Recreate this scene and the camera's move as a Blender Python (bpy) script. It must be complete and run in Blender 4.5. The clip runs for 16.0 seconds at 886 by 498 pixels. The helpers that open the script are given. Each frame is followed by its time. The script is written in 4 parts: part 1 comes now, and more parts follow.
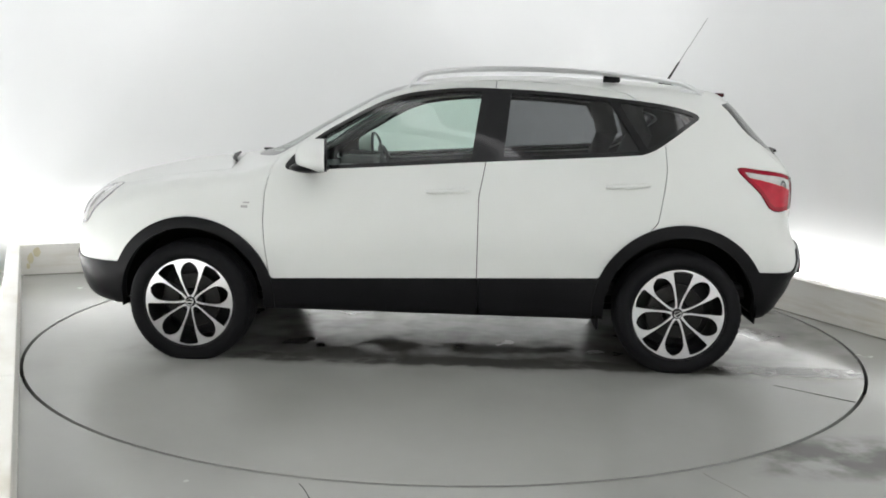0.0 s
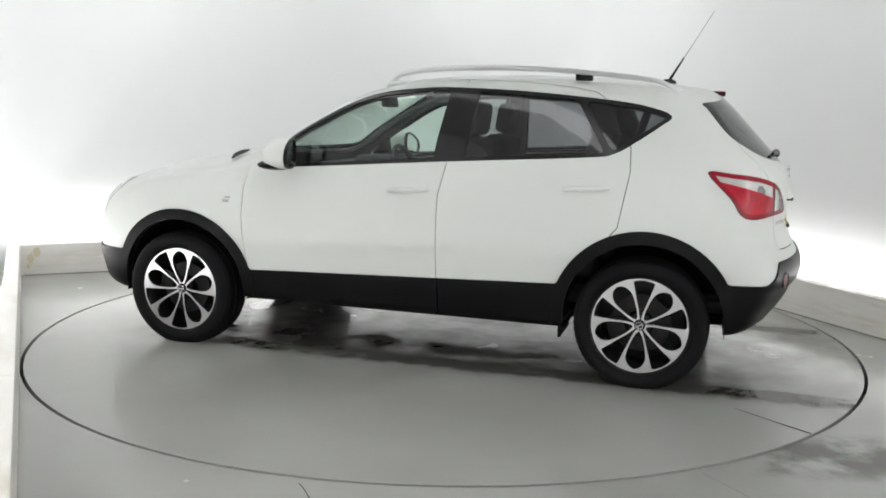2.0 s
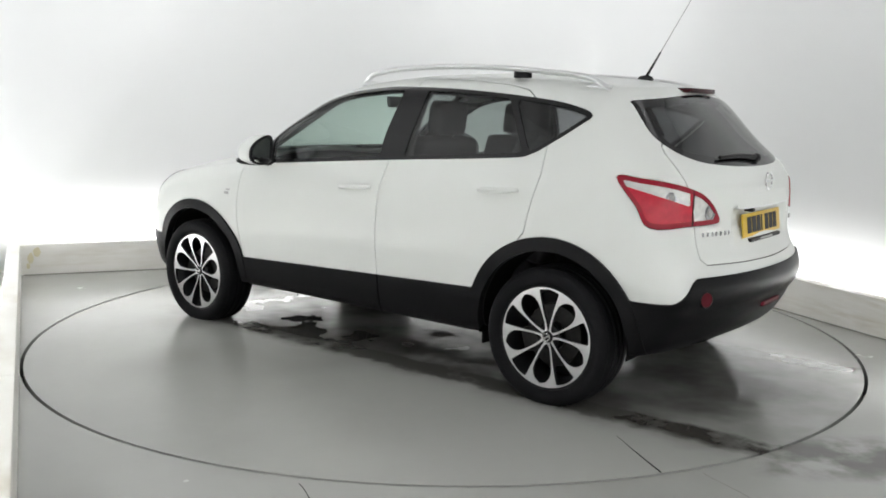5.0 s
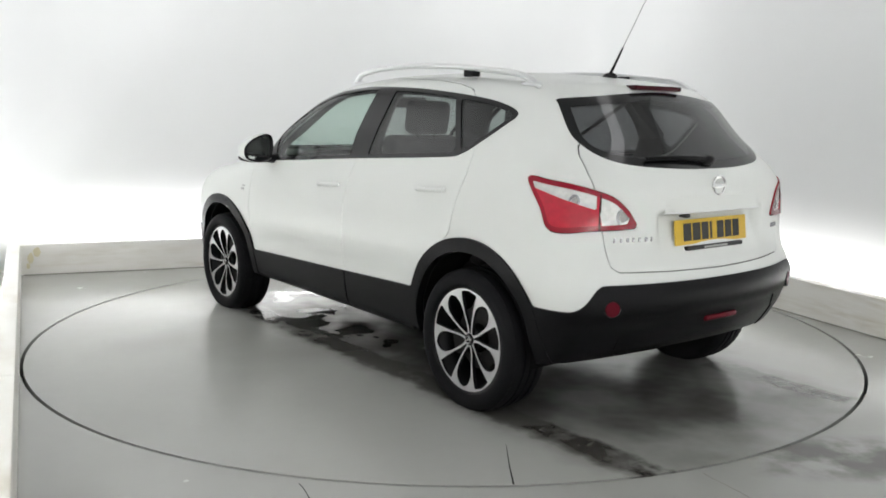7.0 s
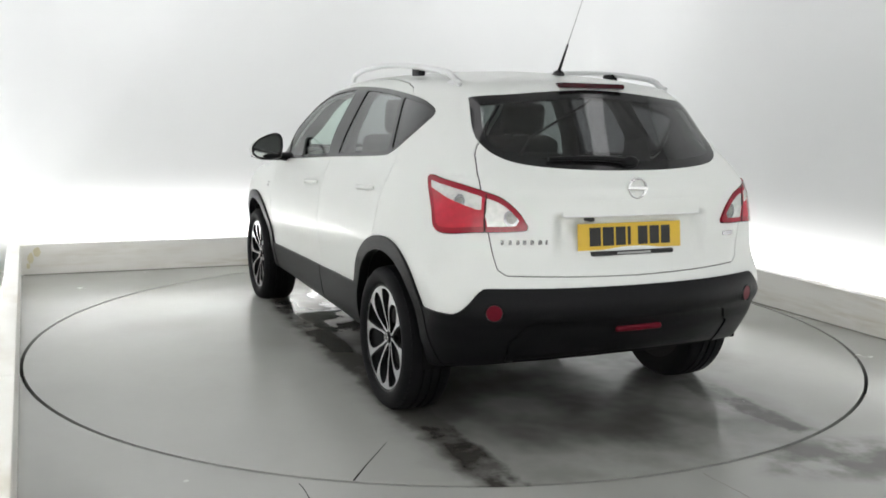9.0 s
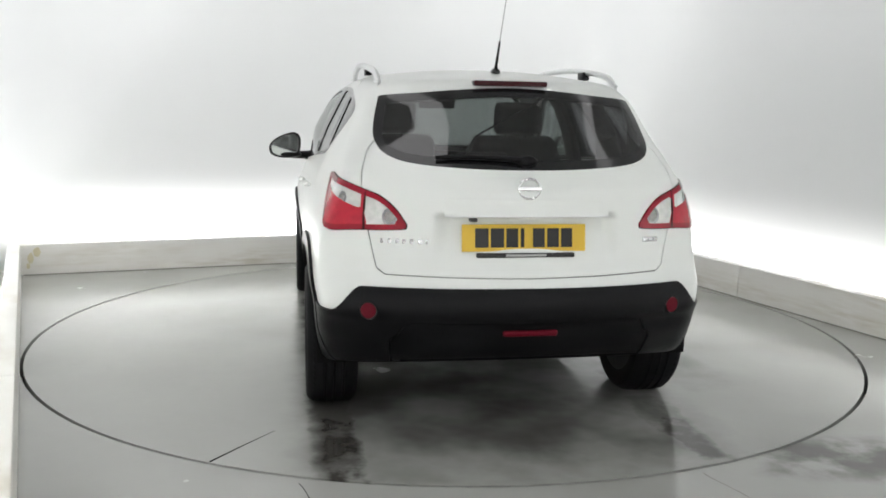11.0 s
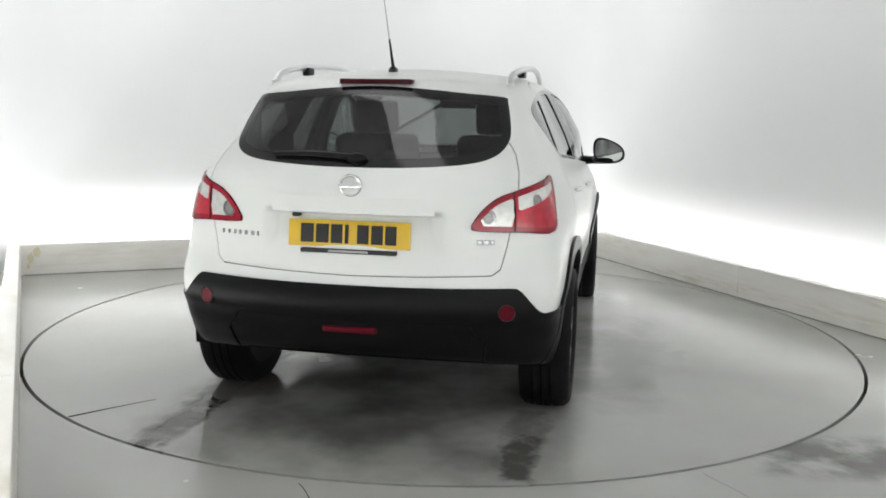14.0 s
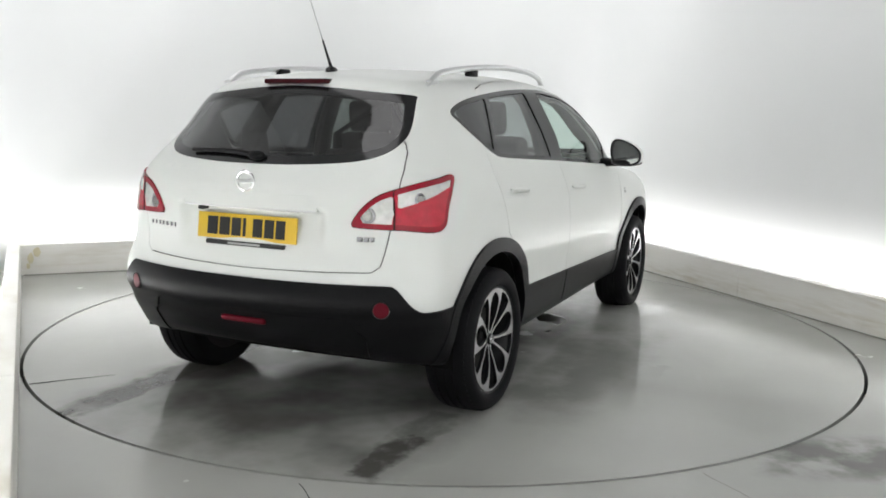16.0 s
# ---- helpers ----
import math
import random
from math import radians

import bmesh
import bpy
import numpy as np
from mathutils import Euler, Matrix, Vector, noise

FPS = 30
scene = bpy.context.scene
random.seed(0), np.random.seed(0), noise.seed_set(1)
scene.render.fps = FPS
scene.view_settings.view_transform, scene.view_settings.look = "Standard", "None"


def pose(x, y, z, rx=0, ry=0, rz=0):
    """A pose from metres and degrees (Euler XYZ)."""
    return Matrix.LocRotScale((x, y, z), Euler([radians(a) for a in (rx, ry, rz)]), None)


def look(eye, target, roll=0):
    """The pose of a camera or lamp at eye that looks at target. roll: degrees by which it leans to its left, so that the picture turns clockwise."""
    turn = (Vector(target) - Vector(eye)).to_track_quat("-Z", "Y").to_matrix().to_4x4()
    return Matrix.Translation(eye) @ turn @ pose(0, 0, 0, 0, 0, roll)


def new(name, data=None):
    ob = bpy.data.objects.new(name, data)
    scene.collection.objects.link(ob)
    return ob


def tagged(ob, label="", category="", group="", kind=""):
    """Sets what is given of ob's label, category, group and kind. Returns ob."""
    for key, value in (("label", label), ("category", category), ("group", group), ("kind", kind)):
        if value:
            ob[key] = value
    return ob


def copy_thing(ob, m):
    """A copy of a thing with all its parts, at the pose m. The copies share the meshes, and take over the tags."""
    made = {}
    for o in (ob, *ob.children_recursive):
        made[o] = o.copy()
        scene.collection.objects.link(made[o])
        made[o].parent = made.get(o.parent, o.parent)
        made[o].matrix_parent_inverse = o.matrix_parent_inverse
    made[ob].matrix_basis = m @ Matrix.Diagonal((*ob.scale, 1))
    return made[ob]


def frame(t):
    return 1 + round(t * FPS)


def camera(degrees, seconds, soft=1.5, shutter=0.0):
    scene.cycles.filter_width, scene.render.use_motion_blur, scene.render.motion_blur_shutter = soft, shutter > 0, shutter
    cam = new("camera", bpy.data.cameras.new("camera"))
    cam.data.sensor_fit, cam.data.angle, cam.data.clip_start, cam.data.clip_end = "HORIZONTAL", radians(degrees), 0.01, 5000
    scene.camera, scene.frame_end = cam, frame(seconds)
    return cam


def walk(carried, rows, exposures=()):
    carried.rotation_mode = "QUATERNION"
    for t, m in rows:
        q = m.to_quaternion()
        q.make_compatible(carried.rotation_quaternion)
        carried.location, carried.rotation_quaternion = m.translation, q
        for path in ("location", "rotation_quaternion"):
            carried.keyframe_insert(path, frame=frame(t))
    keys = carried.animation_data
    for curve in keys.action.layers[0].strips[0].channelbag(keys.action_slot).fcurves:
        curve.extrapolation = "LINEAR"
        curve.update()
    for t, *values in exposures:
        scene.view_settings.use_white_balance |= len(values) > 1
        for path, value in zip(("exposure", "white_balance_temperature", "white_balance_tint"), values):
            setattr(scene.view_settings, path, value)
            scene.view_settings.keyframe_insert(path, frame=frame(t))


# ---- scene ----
EYE = Vector((0.0, -5.533, 1.356))
TILT, TURN = radians(8.74), radians(-0.16)
AIM = EYE + Vector((math.sin(TURN) * math.cos(TILT), math.cos(TURN) * math.cos(TILT), -math.sin(TILT)))
cam = camera(53.18, 16.0, soft=1.75)
walk(cam, [(0.0, look(EYE, AIM, 1.0)), (16.0, look(EYE, AIM, 1.0))])
scene.view_settings.exposure = 0.0

# the turntable: its radius, and the axle midpoint of the car relative to its centre
TABLE_R, CAR_X, CAR_Y = 2.450, 0.02, 0.008

# ---- light ----
# room corners along the foot of the plinth: near left, far left, far corner, near right
KERB = [Vector((0.30, -6.38)), Vector((-3.416, 1.472)), Vector((1.303, 3.351)), Vector((5.25, -6.10))]

world = bpy.data.worlds.new("studio_world")
world.use_nodes = True
world.node_tree.nodes["Background"].inputs[0].default_value = (0.80, 0.85, 0.9, 1)
world.node_tree.nodes["Background"].inputs[1].default_value = 0.02
scene.world = world


def area_lamp(name, eye, target, sx, sy, watts, color=(1, 1, 1)):
    data = bpy.data.lights.new(name, "AREA")
    data.shape, data.size, data.size_y, data.energy, data.color = "RECTANGLE", sx, sy, watts, color
    ob = new(name, data)
    ob.matrix_world = look(eye, target)
    return ob


LED = (1.0, 0.987, 0.997)
SIDES = list(zip(KERB, KERB[1:] + KERB[:1]))
FOOT = (47, 30, 40, 43)
HEAD = (54, 35, 57, 82)
# light strips behind the plinth and along the ceiling's edge, which wash the walls all round
for (a, b), low, high in zip(SIDES, FOOT, HEAD):
    along = (b - a).normalized()
    out = Vector((-along.y, along.x))
    for name, off, height, lean, width, watts in (("foot_strip_light", 0.19, 0.12, (0.35, 0.94), 0.05, low), ("ceiling_strip_light", -1.10, 3.5, (0.70, -0.71), 1.3, high)):
        mid = (a + b) / 2 + out * off
        z = Vector((-out.x * lean[0], -out.y * lean[0], -lean[1])).normalized()
        x = Vector((along.x, along.y, 0))
        y = z.cross(x)
        lamp = area_lamp(name, (0, 0, 0), (0, 0, 1), (b - a).length - 0.3, width, watts, LED)
        lamp.matrix_world = Matrix(((x.x, y.x, z.x, mid.x), (x.y, y.y, z.y, mid.y), (x.z, y.z, z.z, height), (0, 0, 0, 1)))


# ---- materials ----
def material(name, color, rough=0.5, metal=0.0, coat=0.0, spec=0.5, var=0.0, scale=8.0, bump=0.0, bump_scale=60.0, emit=0.0, rough_var=0.0):
    m = bpy.data.materials.new(name)
    m.use_nodes = True
    nt = m.node_tree
    p = nt.nodes["Principled BSDF"]
    p.inputs["Base Color"].default_value = (*color, 1)
    p.inputs["Roughness"].default_value = rough
    p.inputs["Metallic"].default_value = metal
    p.inputs["Coat Weight"].default_value = coat
    p.inputs["Coat Roughness"].default_value = 0.04
    p.inputs["Specular IOR Level"].default_value = spec
    if emit:
        p.inputs["Emission Color"].default_value = (*color, 1)
        p.inputs["Emission Strength"].default_value = emit
    if var or bump or rough_var:
        tc = nt.nodes.new("ShaderNodeTexCoord")
        n1 = nt.nodes.new("ShaderNodeTexNoise")
        n1.inputs["Scale"].default_value = scale
        n1.inputs["Detail"].default_value = 5
        nt.links.new(tc.outputs["Object"], n1.inputs["Vector"])
        if var:
            ramp = nt.nodes.new("ShaderNodeMix")
            ramp.data_type = "RGBA"
            ramp.inputs[6].default_value = (*[c * (1 - var) for c in color], 1)
            ramp.inputs[7].default_value = (*[min(1, c * (1 + var)) for c in color], 1)
            nt.links.new(n1.outputs["Fac"], ramp.inputs[0])
            nt.links.new(ramp.outputs[2], p.inputs["Base Color"])
        if rough_var:
            mr = nt.nodes.new("ShaderNodeMapRange")
            mr.inputs[3].default_value, mr.inputs[4].default_value = max(0.02, rough - rough_var), rough + rough_var
            nt.links.new(n1.outputs["Fac"], mr.inputs[0])
            nt.links.new(mr.outputs[0], p.inputs["Roughness"])
        if bump:
            n2 = nt.nodes.new("ShaderNodeTexNoise")
            n2.inputs["Scale"].default_value = bump_scale
            n2.inputs["Detail"].default_value = 4
            nt.links.new(tc.outputs["Object"], n2.inputs["Vector"])
            b = nt.nodes.new("ShaderNodeBump")
            b.inputs["Strength"].default_value = bump
            b.inputs["Distance"].default_value = 0.003
            nt.links.new(n2.outputs["Fac"], b.inputs["Height"])
            nt.links.new(b.outputs["Normal"], p.inputs["Normal"])
    return m


def glass(name, tint, gloss=0.02):
    m = bpy.data.materials.new(name)
    m.use_nodes = True
    nt = m.node_tree
    nt.nodes.remove(nt.nodes["Principled BSDF"])
    clear = nt.nodes.new("ShaderNodeBsdfTransparent")
    clear.inputs[0].default_value = (*tint, 1)
    shine = nt.nodes.new("ShaderNodeBsdfGlossy")
    shine.inputs["Roughness"].default_value = gloss
    facing = nt.nodes.new("ShaderNodeLayerWeight")
    facing.inputs[0].default_value = 0.5
    power = nt.nodes.new("ShaderNodeMath")
    power.operation = "POWER"
    power.inputs[1].default_value = 4.2
    fres = nt.nodes.new("ShaderNodeMapRange")
    fres.inputs[3].default_value, fres.inputs[4].default_value = 0.085, 1.0
    nt.links.new(facing.outputs["Facing"], power.inputs[0])
    nt.links.new(power.outputs[0], fres.inputs[0])
    mix = nt.nodes.new("ShaderNodeMixShader")
    nt.links.new(fres.outputs[0], mix.inputs[0])
    nt.links.new(clear.outputs[0], mix.inputs[1])
    nt.links.new(shine.outputs[0], mix.inputs[2])
    nt.links.new(mix.outputs[0], nt.nodes["Material Output"].inputs[0])
    return m


PAINT = material("white_car_paint", (0.80, 0.82, 0.79), 0.46, coat=0.45, var=0.015, scale=3)
PAINT.node_tree.nodes["Principled BSDF"].inputs["Coat Roughness"].default_value = 0.17
GAP = material("panel_gap_rubber", (0.008, 0.008, 0.008), 0.85, spec=0.05)
PLASTIC = material("black_grained_plastic", (0.0060, 0.0060, 0.0068), 0.34, spec=0.14, var=0.25, scale=5, bump=0.25, bump_scale=300)
GLOSSBLACK = material("gloss_black_trim", (0.01, 0.01, 0.011), 0.12)
RUBBER = material("tyre_rubber", (0.007, 0.007, 0.008), 0.65, spec=0.14, var=0.25, scale=12, bump=0.2, bump_scale=120)
MACHINED = material("machined_aluminium", (0.60, 0.60, 0.61), 0.30, metal=1.0, var=0.05, scale=20)
BLACKALLOY = material("gloss_black_alloy", (0.008, 0.008, 0.009), 0.35, spec=0.25)
STEEL = material("brake_steel", (0.035, 0.034, 0.033), 0.55, metal=1.0, var=0.3, scale=30)
CHROME = material("chrome", (0.80, 0.80, 0.80), 0.12, metal=1.0)
SATIN = material("satin_silver_rail", (0.80, 0.81, 0.81), 0.30, metal=0.85)
REDLENS = material("red_lens", (0.50, 0.010, 0.032), 0.12, coat=0.5, spec=0.4, var=0.30, scale=28, bump=0.15, bump_scale=130)
DEEPRED = material("deep_red_lens", (0.30, 0.005, 0.020), 0.12, coat=0.3, spec=0.3)
BRAKERED = material("smoked_red_lens", (0.045, 0.004, 0.007), 0.15, spec=0.2)
DARKRED = material("dark_red_lens", (0.11, 0.004, 0.012), 0.40, spec=0.10, var=0.2, scale=80)
CLEARLENS = material("clear_lens_reflector", (0.70, 0.69, 0.67), 0.20, metal=0.30, coat=1.0, var=0.30, scale=38, bump=0.25, bump_scale=160)
BULBDARK = material("bulb_well", (0.36, 0.35, 0.34), 0.25, metal=0.6, var=0.5, scale=90, bump=0.4, bump_scale=220)
MASTGREY = material("grey_aerial_wire", (0.30, 0.30, 0.30), 0.45, metal=0.6)
LENSDARK = material("lamp_bulb_chrome", (0.35, 0.35, 0.36), 0.15, metal=1.0, var=0.4, scale=60)
YELLOW = material("yellow_plate", (0.72, 0.47, 0.035), 0.35, var=0.04, scale=20)
INK = material("black_print", (0.01, 0.01, 0.01), 0.5)
GREYPRINT = material("grey_print", (0.45, 0.45, 0.44), 0.4)
CLOTH = material("dark_seat_cloth", (0.022, 0.022, 0.024), 0.9, var=0.2, scale=30, bump=0.3, bump_scale=400)
DASH = material("dark_dashboard_vinyl", (0.02, 0.021, 0.022), 0.55, var=0.15, scale=20, bump=0.2, bump_scale=200)
LINER = material("pale_grey_headliner", (0.42, 0.42, 0.40), 0.9, var=0.06, scale=30)
CLEAR = glass("green_tinted_glass", (0.80, 0.91, 0.86))
PRIVACY = glass("dark_privacy_glass", (0.195, 0.20, 0.205))
SIDEPRIVACY = glass("smoked_side_glass", (0.42, 0.43, 0.44))
MIRROR = material("mirror_glass", (0.80, 0.83, 0.81), 0.06, metal=1.0)
WALLMAT = material("white_cove_paint", (0.82, 0.835, 0.83), 0.75, var=0.02, scale=0.8)
PLINTHMAT = material("plinth_white_paint", (0.86, 0.85, 0.80), 0.45, bump=0.15, bump_scale=25)


def stain(m, clean, dirty, stretch, low, high):
    """Streaky stains laid over a paint."""
    nt = m.node_tree
    tc, mp = nt.nodes.new("ShaderNodeTexCoord"), nt.nodes.new("ShaderNodeMapping")
    mp.inputs["Scale"].default_value = stretch
    nt.links.new(tc.outputs["Object"], mp.inputs["Vector"])
    fac = None
    for scale, a, b in ((1.0, low, high), (5.0, 0.35, 0.75)):
        n, r = nt.nodes.new("ShaderNodeTexNoise"), nt.nodes.new("ShaderNodeMapRange")
        n.inputs["Scale"].default_value, n.inputs["Detail"].default_value = scale, 6
        r.inputs[1].default_value, r.inputs[2].default_value = a, b
        nt.links.new(mp.outputs[0], n.inputs["Vector"])
        nt.links.new(n.outputs["Fac"], r.inputs[0])
        if fac is None:
            fac = r.outputs[0]
        else:
            k = nt.nodes.new("ShaderNodeMath")
            k.operation = "MULTIPLY"
            nt.links.new(fac, k.inputs[0])
            nt.links.new(r.outputs[0], k.inputs[1])
            fac = k.outputs[0]
    mix = nt.nodes.new("ShaderNodeMix")
    mix.data_type = "RGBA"
    mix.inputs[6].default_value, mix.inputs[7].default_value = (*clean, 1), (*dirty, 1)
    nt.links.new(fac, mix.inputs[0])
    nt.links.new(mix.outputs[2], nt.nodes["Principled BSDF"].inputs["Base Color"])


stain(PLINTHMAT, (0.87, 0.86, 0.815), (0.62, 0.575, 0.47), (0.9, 2.0, 7.0), 0.40, 0.72)
BACKMAT = material("grey_ceiling_paint", (0.42, 0.425, 0.425), 0.8, var=0.06, scale=1)
DIRT = material("dirty_joint", (0.22, 0.21, 0.185), 0.8, var=0.3, scale=8)
GLUE = material("yellowed_glue", (0.72, 0.67, 0.47), 0.6, var=0.12, scale=30)
PIT = material("dark_pit", (0.02, 0.02, 0.02), 0.9)


def concrete(name, wet):
    """Sealed grey concrete with scuffs and patches of dampness; wet: adds the tyre trails and puddles of a car that
    was washed, and shade painted under it.
    """
    m = material(name, (0.30, 0.305, 0.29), 0.3)
    nt = m.node_tree
    p = nt.nodes["Principled BSDF"]
    N, L = nt.nodes.new, nt.links.new
    tc = N("ShaderNodeTexCoord")
    shift = N("ShaderNodeMapping")
    shift.inputs["Location"].default_value = (3.1, 7.3, 0.37)
    L(tc.outputs["Object"], shift.inputs["Vector"])

    def noise_tex(scale, detail, vec=None, rough=0.55):
        n = N("ShaderNodeTexNoise")
        n.inputs["Scale"].default_value, n.inputs["Detail"].default_value, n.inputs["Roughness"].default_value = scale, detail, rough
        L(vec or shift.outputs["Vector"], n.inputs["Vector"])
        return n.outputs["Fac"]

    def ramp(fac, a, b, lo=0.0, hi=1.0):
        r = N("ShaderNodeMapRange")
        r.interpolation_type = "SMOOTHSTEP"
        r.inputs[1].default_value, r.inputs[2].default_value, r.inputs[3].default_value, r.inputs[4].default_value = a, b, lo, hi
        L(fac, r.inputs[0])
        return r.outputs[0]

    def math_node(op, a, b):
        r = N("ShaderNodeMath")
        r.operation = op
        for k, v in enumerate((a, b)):
            if isinstance(v, (int, float)):
                r.inputs[k].default_value = v
            else:
                L(v, r.inputs[k])
        return r.outputs[0]

    def mix(fac, a, b):
        r = N("ShaderNodeMix")
        r.data_type = "RGBA"
        for k, v in ((0, fac), (6, a), (7, b)):
            if isinstance(v, tuple):
                r.inputs[k].default_value = (*v, 1)
            else:
                L(v, r.inputs[k])
        return r.outputs[2]

    big = ramp(noise_tex(0.6, 2), 0.25, 0.75)
    fine = ramp(noise_tex(11, 4), 0.1, 0.95)
    col = mix(big, (0.385, 0.390, 0.368), (0.425, 0.430, 0.405))
    col = mix(math_node("MULTIPLY", fine, 0.18), col, (0.455, 0.455, 0.428))
    damp_and_shade = math_node("MULTIPLY", ramp(noise_tex(0.9, 2, rough=0.4), 0.45, 0.85), 0.30)
    pool = ramp(noise_tex(1.3, 2), 0.40, 0.85)
    sep = N("ShaderNodeSeparateXYZ")
    L(tc.outputs["Object"], sep.inputs[0])
    X = math_node("ADD", sep.outputs[0], math_node("MULTIPLY", math_node("SUBTRACT", noise_tex(4, 4), 0.5), 0.5))
    Y = math_node("ADD", sep.outputs[1], math_node("MULTIPLY", math_node("SUBTRACT", noise_tex(6, 5), 0.5), 0.16))

    def window(v, centre, flat, soft):
        return ramp(math_node("ABSOLUTE", math_node("SUBTRACT", v, centre), 0), flat, flat + soft, 1.0, 0.0)

    def patch(cx, wx, sx, cy, wy, sy, strength):
        return math_node("MULTIPLY", math_node("MULTIPLY", window(X, cx, wx, sx), window(Y, cy, wy, sy)), strength)
    if wet:
        broken = ramp(noise_tex(5, 5, rough=0.6), 0.18, 0.55)
        trail = math_node("MULTIPLY", patch(-0.6, 1.55, 0.4, 0.78, 0.06, 0.09, 0.85), ramp(noise_tex(5, 5, rough=0.6), 0.05, 0.48))
        trail = math_node("MAXIMUM", trail, math_node("MULTIPLY", patch(-2.0, 0.30, 0.12, 0.77, 0.055, 0.08, 1.0), broken))
        trail = math_node("MAXIMUM", trail, math_node("MULTIPLY", patch(-2.08, 0.22, 0.14, -0.72, 0.045, 0.07, 0.9), broken))
        trail = math_node("MAXIMUM", trail, math_node("MULTIPLY", patch(-1.5, 0.4, 0.3, -0.72, 0.05, 0.10, 0.6), broken))
        trail = math_node("MAXIMUM", trail, math_node("MULTIPLY", patch(-0.3, 0.7, 0.5, -1.0, 0.15, 0.30, 0.45), ramp(noise_tex(2.2, 5), 0.30, 0.62)))
        # soft car-sized patch: wet floor and the car's shade, both put into the colour
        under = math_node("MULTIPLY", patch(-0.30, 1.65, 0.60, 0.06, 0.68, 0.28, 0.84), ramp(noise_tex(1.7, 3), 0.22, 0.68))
        damp_and_shade = math_node("MAXIMUM", math_node("MAXIMUM", damp_and_shade, trail), under)
        behind = math_node("MULTIPLY", patch(-2.0, 0.15, 0.25, 0.25, 0.45, 0.25, 1.0), ramp(noise_tex(7, 4), 0.46, 0.60))
        beside = math_node("MULTIPLY", patch(1.4, 0.4, 0.3, 0.1, 0.4, 0.4, 0.7), ramp(noise_tex(4, 3), 0.40, 0.75))
        pool = math_node("MAXIMUM", math_node("MULTIPLY", pool, 0.3), math_node("MAXIMUM", math_node("MAXIMUM", behind, beside), trail))
        # standing water under the car and past the right front wheel, and a thin film past the tail
        water = math_node("MULTIPLY", patch(0.35, 1.25, 0.25, 0.10, 0.62, 0.15, 1.0), ramp(noise_tex(3.4, 4), 0.52, 0.56))
        water = math_node("MAXIMUM", water, math_node("MULTIPLY", patch(1.25, 0.20, 0.15, -0.98, 0.14, 0.08, 1.0), ramp(noise_tex(4.2, 5), 0.45, 0.51)))
        for cx, wx, cy, wy in ((0.03, 0.12, -1.10, 0.12), (-0.38, 0.16, -1.34, 0.11)):
            water = math_node("MAXIMUM", water, math_node("MULTIPLY", patch(cx, wx, 0.05, cy, wy, 0.04, 1.0), ramp(noise_tex(7.0, 4), 0.40, 0.47)))
        film = math_node("MULTIPLY", patch(-1.75, 0.55, 0.30, 0.0, 0.75, 0.25, 0.55), ramp(noise_tex(2.6, 4), 0.25, 0.65))
        water = math_node("MAXIMUM", water, math_node("MULTIPLY", patch(-1.95, 0.25, 0.2, 0.30, 0.40, 0.15, 1.0), ramp(noise_tex(8.0, 4), 0.54, 0.60)))
        damp_and_shade = math_node("MAXIMUM", damp_and_shade, math_node("MULTIPLY", film, 0.65))
        pool = math_node("MAXIMUM", math_node("MAXIMUM", pool, water), film)
        damp_and_shade = math_node("MAXIMUM", damp_and_shade, math_node("MULTIPLY", water, 0.10))
    else:
        stain = math_node("MULTIPLY", patch(1.62, 0.20, 0.25, -2.10, 0.10, 0.20, 0.75), ramp(noise_tex(5, 4), 0.30, 0.60))
        damp_and_shade = math_node("MAXIMUM", damp_and_shade, stain)
        pool = math_node("MULTIPLY", pool, 0.3)
    col = mix(damp_and_shade, col, (0.060, 0.056, 0.050))
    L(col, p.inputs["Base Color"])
    rough = math_node("SUBTRACT", math_node("ADD", ramp(noise_tex(2.0, 2), 0.2, 0.8, 0.20, 0.27), math_node("MULTIPLY", fine, 0.02)), math_node("MULTIPLY", pool, 0.20))
    L(math_node("MAXIMUM", rough, 0.025), p.inputs["Roughness"])
    return m


FLOORMAT, TABLEMAT = concrete("sealed_concrete", False), concrete("damp_shaded_turntable_concrete", True)


# ---- mesh helpers ----
def mesh_object(name, verts, faces, mat, parent=None, label="", smooth=True, normals=None):
    me = bpy.data.meshes.new(name)
    me.from_pydata([tuple(v) for v in verts], [], [tuple(int(i) for i in f) for f in faces])
    me.materials.append(mat)
    if smooth:
        me.shade_smooth()
    if normals is not None and len(normals):
        me.normals_split_custom_set_from_vertices([tuple(n) for n in normals])
    ob = new(name, me)
    if parent is not None:
        ob.parent = parent
    if label:
        ob["label"] = label
    return ob


def part(name, bm, mat, parent=None, label="", smooth=True):
    me = bpy.data.meshes.new(name)
    bmesh.ops.recalc_face_normals(bm, faces=bm.faces)
    bm.to_mesh(me)
    bm.free()
    me.materials.append(mat)
    if smooth:
        me.shade_smooth()
        me.set_sharp_from_angle(angle=radians(38))
    ob = new(name, me)
    if parent is not None:
        ob.parent = parent
    if label:
        ob["label"] = label
    return ob


